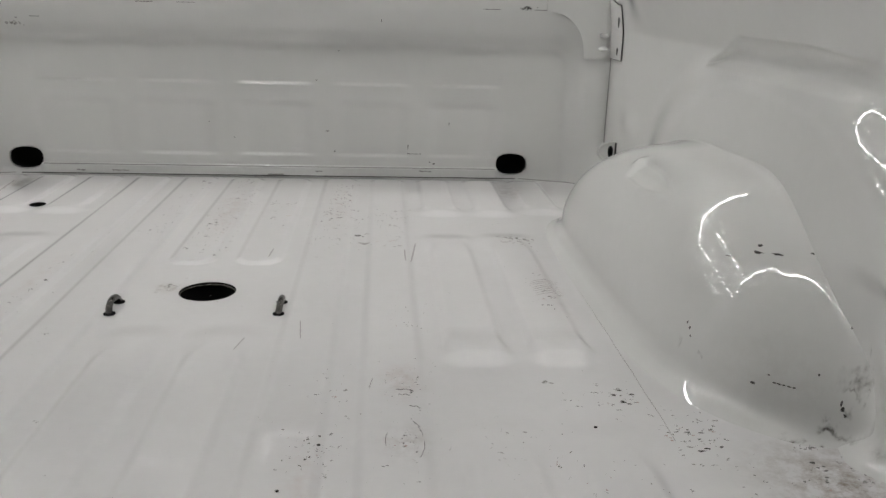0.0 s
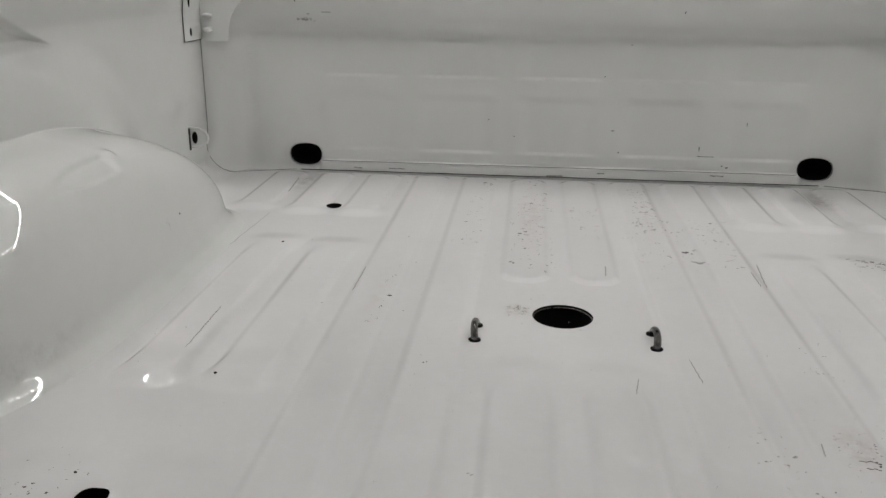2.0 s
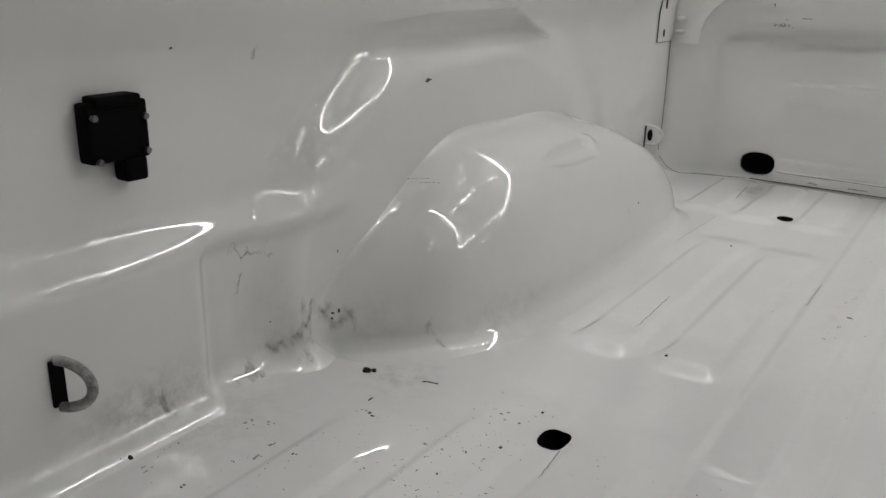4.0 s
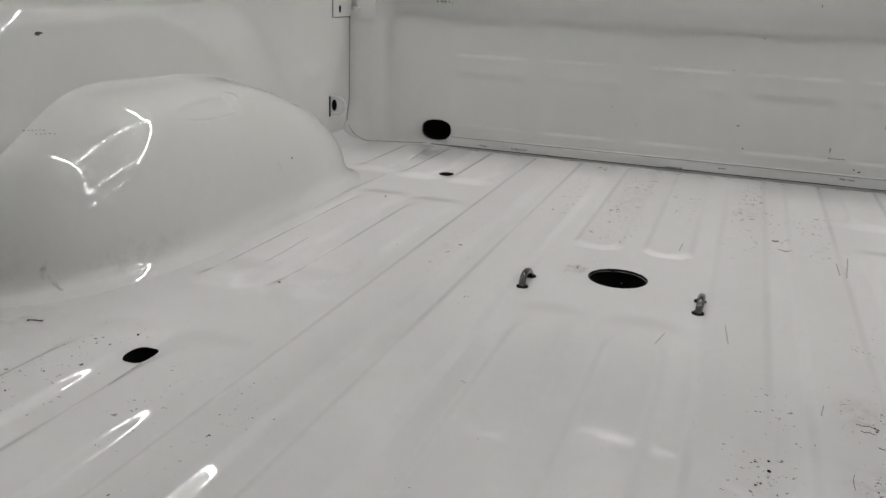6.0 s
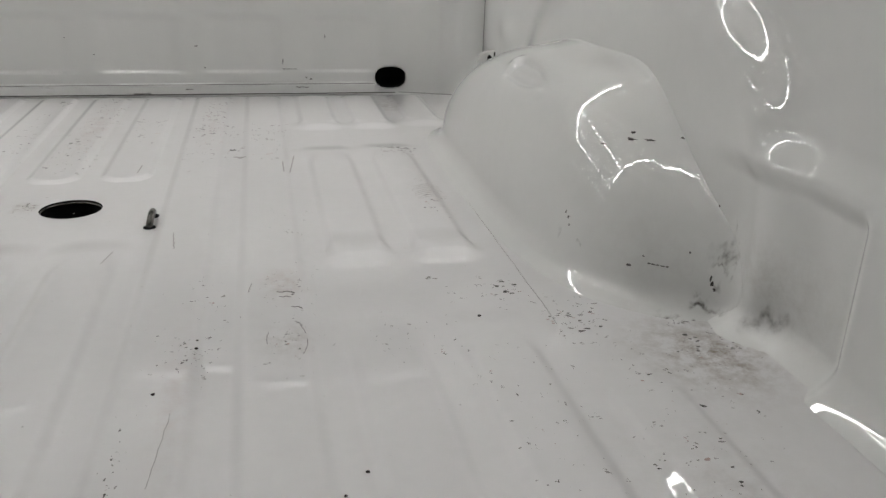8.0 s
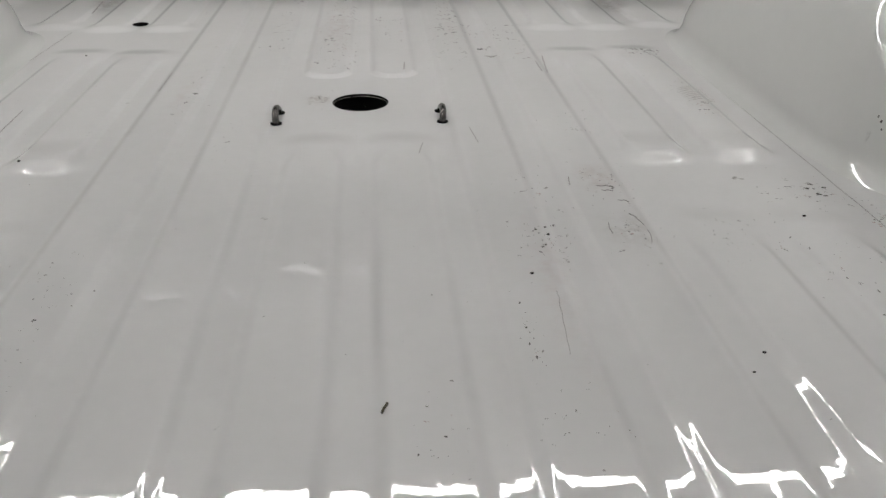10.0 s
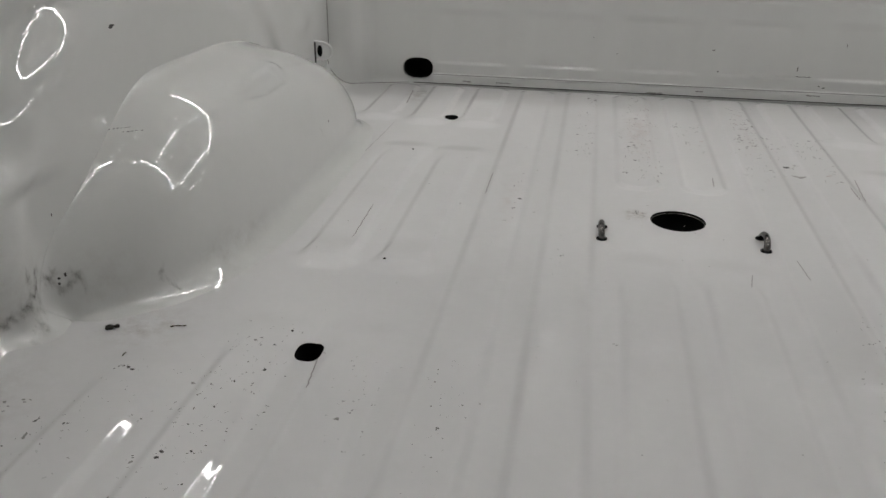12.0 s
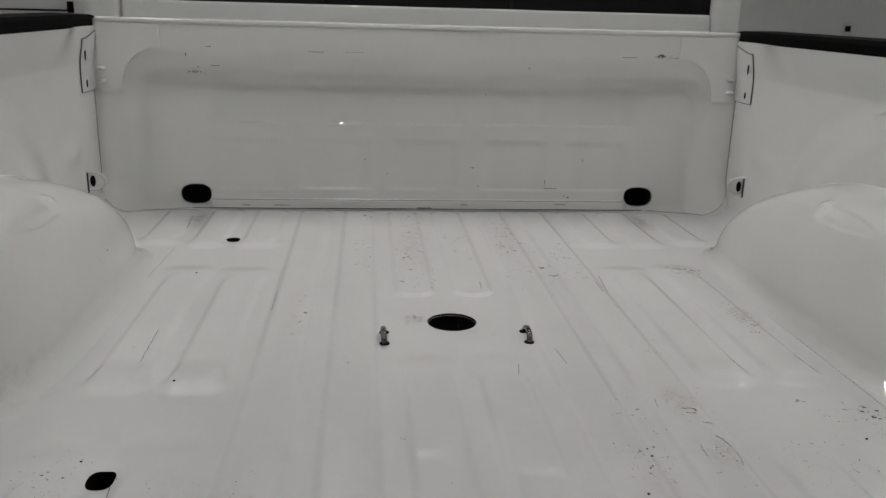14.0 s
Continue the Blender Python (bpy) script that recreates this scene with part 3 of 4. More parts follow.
# Corner brackets that lap from the bulkhead on to the bed side
def corner_bracket(s):
    bm = bmesh.new()
    lip = 0.003
    def strip(outline, place):
        a = [bm.verts.new(place(u, v, 0)) for u, v in outline]
        b = [bm.verts.new(place(u, v, lip)) for u, v in outline]
        n = len(outline)
        for i in range(n):
            bm.faces.new((a[i], a[(i + 1) % n], b[(i + 1) % n], b[i]))
        bm.faces.new(b)
        bm.faces.new(a[::-1])
    gy, gz = np.linspace(0.83, 0.938, 9), np.linspace(0, 1, 9)
    grid = []
    for y in gy:
        top = 0.456 + 0.10 * max(0, y - 0.87) + 0.015 * (y - 0.83) / 0.1
        zz = 0.33 + (top - 0.33) * gz
        grid.append([bm.verts.new((s * (float(wall_x(np.array([y]), np.array([z]))[0]) - 0.004), y, z)) for z in zz])
    for i in range(8):
        for j in range(8):
            bm.faces.new((grid[i][j], grid[i + 1][j], grid[i + 1][j + 1], grid[i][j + 1]))
    face = [(0.846, 0.50), (0.69, 0.497), (0.69, 0.44)]
    for i in range(9):
        a = math.pi / 2 * i / 8
        face.append((0.69 + 0.098 * math.sin(a), 0.345 + 0.095 * math.cos(a)))
    face += [(0.79, 0.325), (0.846, 0.325)]
    strip(face, lambda x, z, o: (s * x, DEEP - LIFT - 0.003 - o, z))
    bmesh.ops.recalc_face_normals(bm, faces=bm.faces[:])
    br = part("corner_bracket", bm, paint, truck, "white folded steel corner bracket with slots", smooth=False)
    for y, z, h in ((0.855, 0.425, 0.018), (0.865, 0.35, 0.009)):
        x = s * (float(wall_x(np.array([y]), np.array([z]))[0]) - 0.0045)
        bm = bmesh.new()
        disc_prism(bm, [(y + 0.0045 * math.cos(a), z + h * math.sin(a)) for a in np.linspace(0, math.tau, 20, endpoint=False)], "x", x - 0.0006, x + 0.0006)
        part("slot", bm, black_hole, br)
    for z in (0.385, 0.352):
        bm = bmesh.new()
        bmesh.ops.create_uvsphere(bm, u_segments=14, v_segments=8, radius=1)
        for v in bm.verts:
            v.co = Vector((s * (0.838 + v.co.x * 0.012), 0.922 + v.co.y * 0.012, z + v.co.z * 0.006))
        part("dimple", bm, paint, br)
    bm = bmesh.new()
    rim = [(0.829, 0.33 + 0.13 * k / 8) for k in range(9)] + [(0.83 + 0.1 * k / 4, 0.457 + 0.004 * k + 0.1 * max(0, 0.83 + 0.1 * k / 4 - 0.87)) for k in range(1, 5)]
    rim = [(0.93 - 0.1 * k / 4, 0.329) for k in range(4)] + rim
    tube(bm, [(s * (float(wall_x(np.array([y]), np.array([z]))[0]) - 0.0022), y, z) for y, z in rim], 0.0008, 6)
    part("edge_gap", bm, seam_black, br, smooth=False)


for s in (-1, 1):
    corner_bracket(s)
    bm = bmesh.new()
    pts = []
    for z in np.linspace(0.33, 0.075, 12):
        pts.append((s * (float(wall_x(np.array([0.93]), np.array([z]))[0]) - 0.001), float(bulkhead_y(np.array([0.85]), np.array([z]))[0]) - 0.004, z))
    xe, ye = abs(pts[-1][0]), pts[-1][1]
    for i in range(1, 13):
        a = i / 12 * math.pi / 2
        pts.append((s * (xe - 0.075 * (1 - math.cos(a))), ye - 0.02 * math.sin(a), 0.075 - 0.07 * math.sin(a) + 0.006))
    for i in range(1, 8):
        x = xe - 0.075 - 0.02 * i
        pts.append((s * x, ye - 0.02 + 0.009 * i, 0.012 - 0.0005 * i))
    tube(bm, pts, 0.0008, 6)
    part("panel_seam", bm, seam_grey, bulkhead, "dark open seam beside the bed side")

bm = bmesh.new()
tube(bm, [(x, 0.979, 0.0035) for x in np.linspace(-0.64, 0.64, 30)], 0.0012, 6)
part("floor_seam", bm, seam_black, bulkhead, "dark dirty seam along the floor")
bm = bmesh.new()
tube(bm, [(x, 0.9815 + 0.0006 * math.sin(40 * x), 0.0275) for x in np.linspace(-0.585, 0.585, 60)], 0.0009, 6)
part("lip_seam", bm, scuff_grey, bulkhead, "grey dirt line on the lower lip")

# Black power outlet box on the bed side
bm = bmesh.new()
xw = 0.856
box(bm, -xw - 0.002, -xw + 0.02, -0.70, -0.634, 0.301, 0.359, 0.004)
outlet = part("outlet_box", bm, black_plastic, truck, "black plastic power outlet box bolted to the bed side", smooth=False)
bm = bmesh.new()
box(bm, -xw, -xw + 0.024, -0.692, -0.643, 0.354, 0.365, 0.003)
part("hinged_lid", bm, black_plastic, outlet, smooth=False)
bm = bmesh.new()
box(bm, -xw, -xw + 0.022, -0.665, -0.640, 0.279, 0.303, 0.004)
part("latch", bm, black_plastic, outlet, smooth=False)
for y, z in ((-0.695, 0.346), (-0.693, 0.304), (-0.6390, 0.342), (-0.6395, 0.308)):
    bm = bmesh.new()
    disc_prism(bm, [(y + 0.0034 * math.cos(a), z + 0.0034 * math.sin(a)) for a in np.linspace(0, math.tau, 6, endpoint=False)], "x", -xw + 0.019, -xw + 0.0245)
    part("bolt", bm, bolt_steel, outlet, "zinc hex bolt", smooth=False)

# ---- cab ----
cab = new("cab")
cab.parent = truck
tagged(cab, "white crew cab with a dark rear window")
CY = 1.115
bm = bmesh.new()
box(bm, -0.828, 0.84, CY, CY + 0.03, -0.3, 0.556, 0.006)
part("back_panel", bm, paint, cab)
bm = bmesh.new()
box(bm, -0.93, -0.832, CY - 0.01, CY + 0.5, -0.3, 1.1, 0.03)
part("corner_pillar", bm, paint, cab)
bm = bmesh.new()
box(bm, 0.842, 0.93, CY - 0.01, CY + 0.5, -0.3, 1.1, 0.03)
part("corner_pillar", bm, paint, cab)
bm = bmesh.new()
crown = [(x, 1.135 - 0.012 * (x / 0.9) ** 2) for x in np.linspace(-0.9, 0.9, 25)]
disc_prism(bm, crown + [(0.9, 1.06), (-0.9, 1.06)], "y", CY + 0.045, CY + 1.6)
part("roof", bm, paint, cab, smooth=False)
# rear window: two fixed panes and a slider between them, leaning slightly to the front
rear_window = new("rear_window")
rear_window.parent = cab
tagged(rear_window, "dark tinted rear window with a sliding middle pane")
for x0, x1, y0, tip in ((-0.83, -0.285, CY + 0.012, 0.016), (0.255, 0.84, CY + 0.012, 0.016), (-0.285, 0.255, CY + 0.02, 0.03)):
    bm = bmesh.new()
    box(bm, x0, x1, y0, y0 + 0.006, 0.54, 1.08)
    for v in bm.verts:
        v.co.y += tip * (v.co.z - 0.54) / 0.54
    part("pane", bm, glass_dark, rear_window, smooth=False)
for x in (-0.285, 0.255):
    bm = bmesh.new()
    box(bm, x - 0.008, x + 0.008, CY + 0.010, CY + 0.022, 0.54, 1.08, 0.002)
    for v in bm.verts:
        v.co.y += 0.016 * (v.co.z - 0.54) / 0.54
    part("slider_frame", bm, rubber, rear_window, smooth=False)
bm = bmesh.new()
box(bm, -0.83, 0.842, CY + 0.002, CY + 0.03, -0.3, 0.545, 0.004)
part("lower_panel", bm, paint, cab)
bm = bmesh.new()
cabin_side = [(CY + 0.06, -0.45), (CY + 2.0, -0.45), (CY + 2.0, 0.34), (CY + 1.9, 0.40), (CY + 1.62, 1.02), (CY + 1.5, 1.09), (CY + 0.06, 1.09)]
disc_prism(bm, cabin_side, "x", -0.905, 0.905)
part("cabin", bm, paint, cab, smooth=False)
for s in (-1, 1):
    for y0, y1 in ((CY + 0.2, CY + 0.85), (CY + 0.95, CY + 1.5)):
        bm = bmesh.new()
        box(bm, min(s * 0.9, s * 0.912), max(s * 0.9, s * 0.912), y0, y1, 0.52, 0.98, 0.004)
        part("side_window", bm, glass_dark, cab, "dark side window", smooth=False)
bm = bmesh.new()
box(bm, -0.85, 0.85, REAR + 0.05, 1.0, -0.3, -0.13)
part("chassis", bm, black_hole, truck, "dark underside of the bed", smooth=False)
for x in (-0.86, 0.86):
    for y in (WY, 3.75):
        bm = bmesh.new()
        bmesh.ops.create_cone(bm, cap_ends=True, segments=44, radius1=0.4, radius2=0.4, depth=0.23, matrix=pose(x, y, -0.53, 0, 90, 0))
        bmesh.ops.bevel(bm, geom=[e for e in bm.edges if len(e.link_faces) == 2 and any(len(f.verts) > 4 for f in e.link_faces)], offset=0.03, segments=2, affect="EDGES")
        wheel = part("wheel", bm, rubber, truck, "black tyre on the shop floor", smooth=False)
        bm = bmesh.new()
        bmesh.ops.create_cone(bm, cap_ends=True, segments=32, radius1=0.24, radius2=0.24, depth=0.24, matrix=pose(x, y, -0.53, 0, 90, 0))
        part("rim", bm, bolt_steel, wheel, smooth=False)
bm = bmesh.new()
box(bm, -0.9, 0.9, CY + 1.95, CY + 3.1, -0.4, 0.33, 0.1)
part("hood", bm, paint, cab)

# ---- shop ----
X0, X1, Y0, Y1, Z0, Z1 = -4.2, 4.2, -4.6, 5.2, -0.93, 2.12


def slab(name, *ext, material, label=""):
    bm = bmesh.new()
    box(bm, *ext)
    return part(name, bm, material, None, label, smooth=False, kind="structure")


slab("ground", X0 - 0.2, X1 + 0.2, Y0 - 0.2, Y1 + 0.2, Z0 - 0.15, Z0, material=concrete, label="grey concrete shop floor")
slab("ceiling", X0 - 0.2, X1 + 0.2, Y0 - 0.2, Y1 + 0.2, Z1, Z1 + 0.15, material=shop_ceiling, label="off-white shop ceiling")
slab("wall_north", X0 - 0.2, X1 + 0.2, Y1, Y1 + 0.15, Z0, Z1, material=shop_wall, label="white painted shop wall")
slab("wall_south", X0 - 0.2, X1 + 0.2, Y0 - 0.15, Y0, Z0, Z1, material=shop_wall, label="white painted shop wall")
slab("wall_east", X1, X1 + 0.15, Y0, Y1, Z0, Z1, material=shop_wall, label="white painted shop wall")
slab("wall_west", X0 - 0.15, X0, Y0, Y1, Z0, Z1, material=shop_wall, label="white painted shop wall")


def tube_light(x0, y0, x1, y1, width, z=2.0):
    """A straight LED batten under the ceiling from (x0, y0) to (x1, y1)."""
    L = math.hypot(x1 - x0, y1 - y0)
    lamp = empty("led_batten", "slim white LED batten lit under the ceiling", "ceiling light", "shop lights")
    bm = bmesh.new()
    box(bm, -L / 2, L / 2, -width * 0.55, width * 0.55, 0.012, Z1 - z, 0.003)
    part("housing", bm, housing, lamp, smooth=False)
    bm = bmesh.new()
    box(bm, -L / 2, L / 2, -width / 2, width / 2, -0.008, 0.012, 0.004)
    part("diffuser", bm, tube_glow, lamp, "glowing white diffuser", smooth=False)
    lamp.matrix_world = pose((x0 + x1) / 2, (y0 + y1) / 2, z, 0, 0, math.degrees(math.atan2(y1 - y0, x1 - x0)))
    return lamp


# The last batten, at y 3.7, is an unseen addition to brighten the far wall.
for x0, y0, x1, y1, width in ((-1.5, 1.29, 2.0, 1.29, 0.030), (-1.5, -0.37, 1.62, -0.37, 0.017), (-1.5, 1.26, -1.5, -0.34, 0.018), (1.62, 1.26, 1.62, -0.34, 0.018),
                              (-0.29, 1.26, -0.29, -0.34, 0.018), (-2.7, 1.29, -2.7, -0.37, 0.008), (2.9, 1.29, 2.9, -0.37, 0.008), (-1.5, 3.7, 1.62, 3.7, 0.014)):
    tube_light(x0, y0, x1, y1, width)

# Things on the far wall
bm = bmesh.new()
box(bm, 3.565, 3.645, Y1 - 0.02, Y1, 0.425, 0.52, 0.004)
sw = tagged(part("wall_switch", bm, housing, None, smooth=False), "white wall box with a small dark switch", "switch")
bm = bmesh.new()
box(bm, 3.585, 3.63, Y1 - 0.027, Y1 - 0.019, 0.452, 0.495, 0.003)
part("button", bm, black_plastic, sw, smooth=False)


bm = bmesh.new()
tube(bm, [(x, Y1 - 0.012, 0.452 + 0.004 * math.sin(2 * x)) for x in np.linspace(-3.6, -2.3, 12)], 0.006, 8)
cable = tagged(part("wall_cable", bm, black_plastic, None), "thin dark cable run along the shop wall", "cable")
bm = bmesh.new()
box(bm, -2.32, -2.28, Y1 - 0.03, Y1, 0.44, 0.52, 0.004)
part("cable_clip", bm, black_plastic, cable, smooth=False)


# ---- dirt and scuffs ----
def mark(verts, faces, x, y, length, width, turn, rng):
    """A ragged smear of one to three torn flecks."""
    c, s = math.cos(turn), math.sin(turn)
    for _ in range(rng.choice((1, 1, 2, 3))):
        n = 7
        base = len(verts)
        ox, oy = rng.gauss(0, length * 0.35), rng.gauss(0, width * 0.6)
        k = rng.uniform(0.4, 0.85)
        ring = []
        for i in range(n):
            a = i * math.tau / n
            u = ox + k * length / 2 * math.cos(a) * rng.uniform(0.35, 1.3)
            v = oy + k * width / 2 * math.sin(a) * rng.uniform(0.3, 1.4)
            ring.append((x + u * c - v * s, y + u * s + v * c))
        px, py = np.array([p[0] for p in ring]), np.array([p[1] for p in ring])
        pz = floor_height(px, py) + 0.0004
        verts += [(float(a), float(b), float(h)) for a, b, h in zip(px, py, pz)]
        verts.append((float(px.mean()), float(py.mean()), float(pz.mean()) + 0.0003))
        for i in range(n):
            faces.append((base + i, base + (i + 1) % n, base + n))


def scuffs(name, clusters, material, label, seed):
    rng = random.Random(seed)
    verts, faces = [], []
    for x0, x1, y0, y1, count, length, turn, spread in clusters:
        for _ in range(int(count * (1.5 if y0 > 0.2 else 1))):
            k = min(1.5, 0.18 + rng.expovariate(3.2))
            ln = (1.5 if y0 > 0.2 else 0.85) * length * k
            mark(verts, faces, rng.uniform(x0, x1), rng.uniform(y0, y1), ln, ln * rng.uniform(0.3, 0.75), math.radians(rng.gauss(turn, spread)), rng)
    me = bpy.data.meshes.new(name)
    me.from_pydata(verts, [], faces)
    ob = mesh_part(name, me, material, None, "", True, "stuff")
    return tagged(ob, label, "scuff marks")


BLACK = [(-0.083, -0.012, 0.28, 0.91, 55, 0.007, 20, 40), (0.033, 0.088, 0.48, 0.70, 14, 0.007, 20, 40), (0.166, 0.218, 0.6, 0.88, 26, 0.008, 10, 35),
         (0.15, 0.245, 0.35, 0.62, 26, 0.008, 10, 35), (0.27, 0.34, 0.36, 0.63, 18, 0.008, 10, 35), (0.52, 0.58, 0.37, 0.415, 14, 0.012, 0, 20),
         (0.535, 0.575, 0.0, 0.16, 12, 0.01, 10, 30), (0.285, 0.35, -0.31, -0.2, 22, 0.008, 5, 20), (0.28, 0.35, -0.445, -0.34, 16, 0.007, 30, 50), (0.305, 0.325, -0.41, -0.375, 9, 0.009, 30, 50),
         (0.165, 0.225, -0.46, -0.36, 9, 0.0055, 20, 40), (0.211, 0.217, -0.42, -0.392, 4, 0.009, 20, 40), (0.5, 0.6, -0.315, -0.265, 20, 0.012, 0, 20), (-0.288, -0.27, 0.02, 0.28, 16, 0.009, 90, 25),
         (-0.2, -0.185, -0.16, -0.01, 8, 0.008, 90, 30), (-0.183, -0.145, 0.4, 0.9, 22, 0.006, 20, 50), (0.3, 0.355, -0.06, 0.03, 12, 0.008, 10, 40),
         (0.4, 0.5, -0.48, -0.36, 24, 0.007, 20, 60), (-0.58, -0.51, -0.49, -0.37, 34, 0.006, 20, 60), (-0.587, -0.517, -0.72, -0.49, 45, 0.006, 20, 60),
         (-0.415, -0.365, -0.59, -0.44, 26, 0.006, 20, 60), (-0.315, -0.275, -0.68, -0.42, 32, 0.005, 20, 60), (0.18, 0.24, -0.45, -0.38, 10, 0.008, 20, 50),
         (0.5, 0.6, -0.68, -0.45, 36, 0.008, -40, 40), (0.64, 0.755, -0.66, -0.44, 40, 0.009, -20, 40), (0.74, 0.80, -0.49, -0.44, 16, 0.011, 0, 30), (0.755, 0.775, -0.41, -0.385, 12, 0.01, 20, 50), (0.61, 0.675, -0.42, -0.34, 34, 0.013, 10, 20), (0.57, 0.62, -0.32, -0.27, 9, 0.011, 0, 20),
         (0.2, 0.235, -0.43, -0.2, 22, 0.007, 30, 50), (0.61, 0.7, -0.77, -0.64, 26, 0.010, -20, 40), (0.05, 0.08, -0.76, -0.68, 10, 0.007, 20, 50),
         (0.16, 0.22, -0.76, -0.7, 10, 0.007, 20, 50), (-0.70, -0.64, -0.70, -0.55, 26, 0.006, 20, 60), (-0.68, -0.65, -0.505, -0.49, 6, 0.008, -10, 20), (-0.61, -0.48, -0.61, -0.45, 30, 0.006, 20, 60),
         (-0.84, -0.7, -0.73, -0.6, 26, 0.010, 20, 60), (-0.075, -0.055, 0.1, 0.135, 14, 0.008, 20, 60),
         (0.157, 0.163, -0.64, -0.53, 18, 0.006, 85, 12)]
scuffs("scuff_marks", BLACK, scuff_dark, "short black scuffs and dirt specks on the bed floor", 3)
GREY = [(x0 - 0.01, x1 + 0.01, y0 - 0.03, y1 + 0.03, int(n * 0.8), ln * 1.1, t, sp) for x0, x1, y0, y1, n, ln, t, sp in BLACK]
scuffs("grey_scuff_marks", GREY + [(-0.6, 0.6, -0.75, 0.9, 260, 0.006, 20, 60)], scuff_grey, "faint grey scuffs over the bed floor", 5)


RED = [(x0, x1, y0, y1, max(2, n // 4), ln * 0.9, t, sp) for x0, x1, y0, y1, n, ln, t, sp in BLACK if x0 > -0.1]
scuffs("reddish_scuff_marks", RED, scuff_red, "faint reddish scuffs over the bed floor", 7)


def scratch(pts, width, material, name, label):
    bm = bmesh.new()
    P = [Vector((x, y, float(floor_height(np.array([x]), np.array([y]))[0]) + 0.0006)) for x, y in pts]
    prev = None
    for i, p in enumerate(P):
        d = (P[min(i + 1, len(P) - 1)] - P[max(i - 1, 0)]).normalized()
        side = d.cross(Vector((0, 0, 1))) * width * (0.25 if i in (0, len(P) - 1) else 0.5)
        cur = (bm.verts.new(p - side), bm.verts.new(p + Vector((0, 0, 0.0006))), bm.verts.new(p + side))
        if prev:
            bm.faces.new((prev[0], prev[1], cur[1], cur[0]))
            bm.faces.new((prev[1], prev[2], cur[2], cur[1]))
        prev = cur
    ob = part(name, bm, material, None)
    return tagged(ob, label, "scratch")


for a, b, w in (((-0.519, 0.065), (-0.515, -0.085), 0.0018), ((-0.335, 0.275), (-0.335, 0.16), 0.002), ((-0.612, 0.76), (-0.62, 0.88), 0.004),
                ((-0.604, 0.59), (-0.614, 0.37), 0.0012), ((0.163, -0.04), (0.169, -0.107), 0.0014), ((0.35, 0.375), (0.337, 0.25), 0.0025),
                ((0.618, 0.1), (0.617, -0.39), 0.0004), ((0.09, -0.1), (0.082, -0.145), 0.0012),
                ((-0.612, 0.885), (-0.585, 0.89), 0.003), ((-0.46, -0.435), (-0.452, -0.50), 0.0016), ((0.272, -0.235), (0.268, -0.262), 0.0012),
                ((0.327, 0.32), (0.327, 0.25), 0.0022), ((0.08, 0.32), (0.077, 0.27), 0.0022), ((0.19, -0.63), (0.20, -0.52), 0.0005)):
    n = 8
    scratch([(a[0] + (b[0] - a[0]) * i / n + 0.0008 * math.sin(3.0 * i), a[1] + (b[1] - a[1]) * i / n) for i in range(n + 1)], w, scratch_grey, "scratch", "thin dark scratch along a rib of the bed floor")
# curved drag marks left by a load
for cx, cy, rx, ry, a0, a1, w in ((0.305, -0.395, 0.026, 0.045, -42, 5, 0.0006), (0.306, -0.39, 0.025, 0.046, 14, 40, 0.0005), (0.312, -0.385, 0.02, 0.04, 40, 66, 0.0007),
                                  (0.305, -0.39, 0.017, 0.04, 150, 195, 0.0006), (0.309, -0.30, 0.03, 0.034, 65, 105, 0.0006), (0.309, -0.31, 0.028, 0.03, 70, 100, 0.0005),
                                  (0.32, -0.33, 0.016, 0.02, 50, 100, 0.0006)):
    arc = [math.radians(a0 + (a1 - a0) * i / 9) for i in range(10)]
    scratch([(cx + rx * math.cos(a), cy + ry * math.sin(a) + 0.0012 * math.sin(5 * i)) for i, a in enumerate(arc)], w, scuff_dark, "scratch", "short curved black drag mark on the bed floor")


# Fan of fine curved rub marks on a rib
def rub_fan():
    bm = bmesh.new()
    for k in range(8):
        cy = 0.075 + 0.0095 * k
        prev = None
        for i in range(13):
            t = i / 12
            x = 0.536 + 0.05 * t + 0.002 * math.sin(k * 2.1)
            y = cy + 0.014 * t - 0.03 * (t - 0.45) * (0.45 - t) * -1.0
            z = float(floor_height(np.array([x]), np.array([y]))[0]) + 0.0005
            w = 0.0008 * math.sin(math.pi * min(1, t + 0.05)) + 0.0002
            cur = (bm.verts.new((x, y - w, z)), bm.verts.new((x, y, z + 0.0002)), bm.verts.new((x, y + w, z)))
            if prev:
                bm.faces.new((prev[0], cur[0], cur[1], prev[1]))
                bm.faces.new((prev[1], cur[1], cur[2], prev[2]))
            prev = cur
    tagged(part("rub_marks", bm, scratch_grey, None, kind="stuff"), "fan of fine grey rub marks on a floor rib", "scuff marks")


rub_fan()

# ---- marks on the upright panels ----
from mathutils.bvhtree import BVHTree


def tree_of(objects):
    verts, faces = [], []
    for ob in objects:
        base = len(verts)
        verts += [v.co.copy() for v in ob.data.vertices]
        faces += [[base + i for i in p.vertices] for p in ob.data.polygons]
    return BVHTree.FromPolygons(verts, faces)


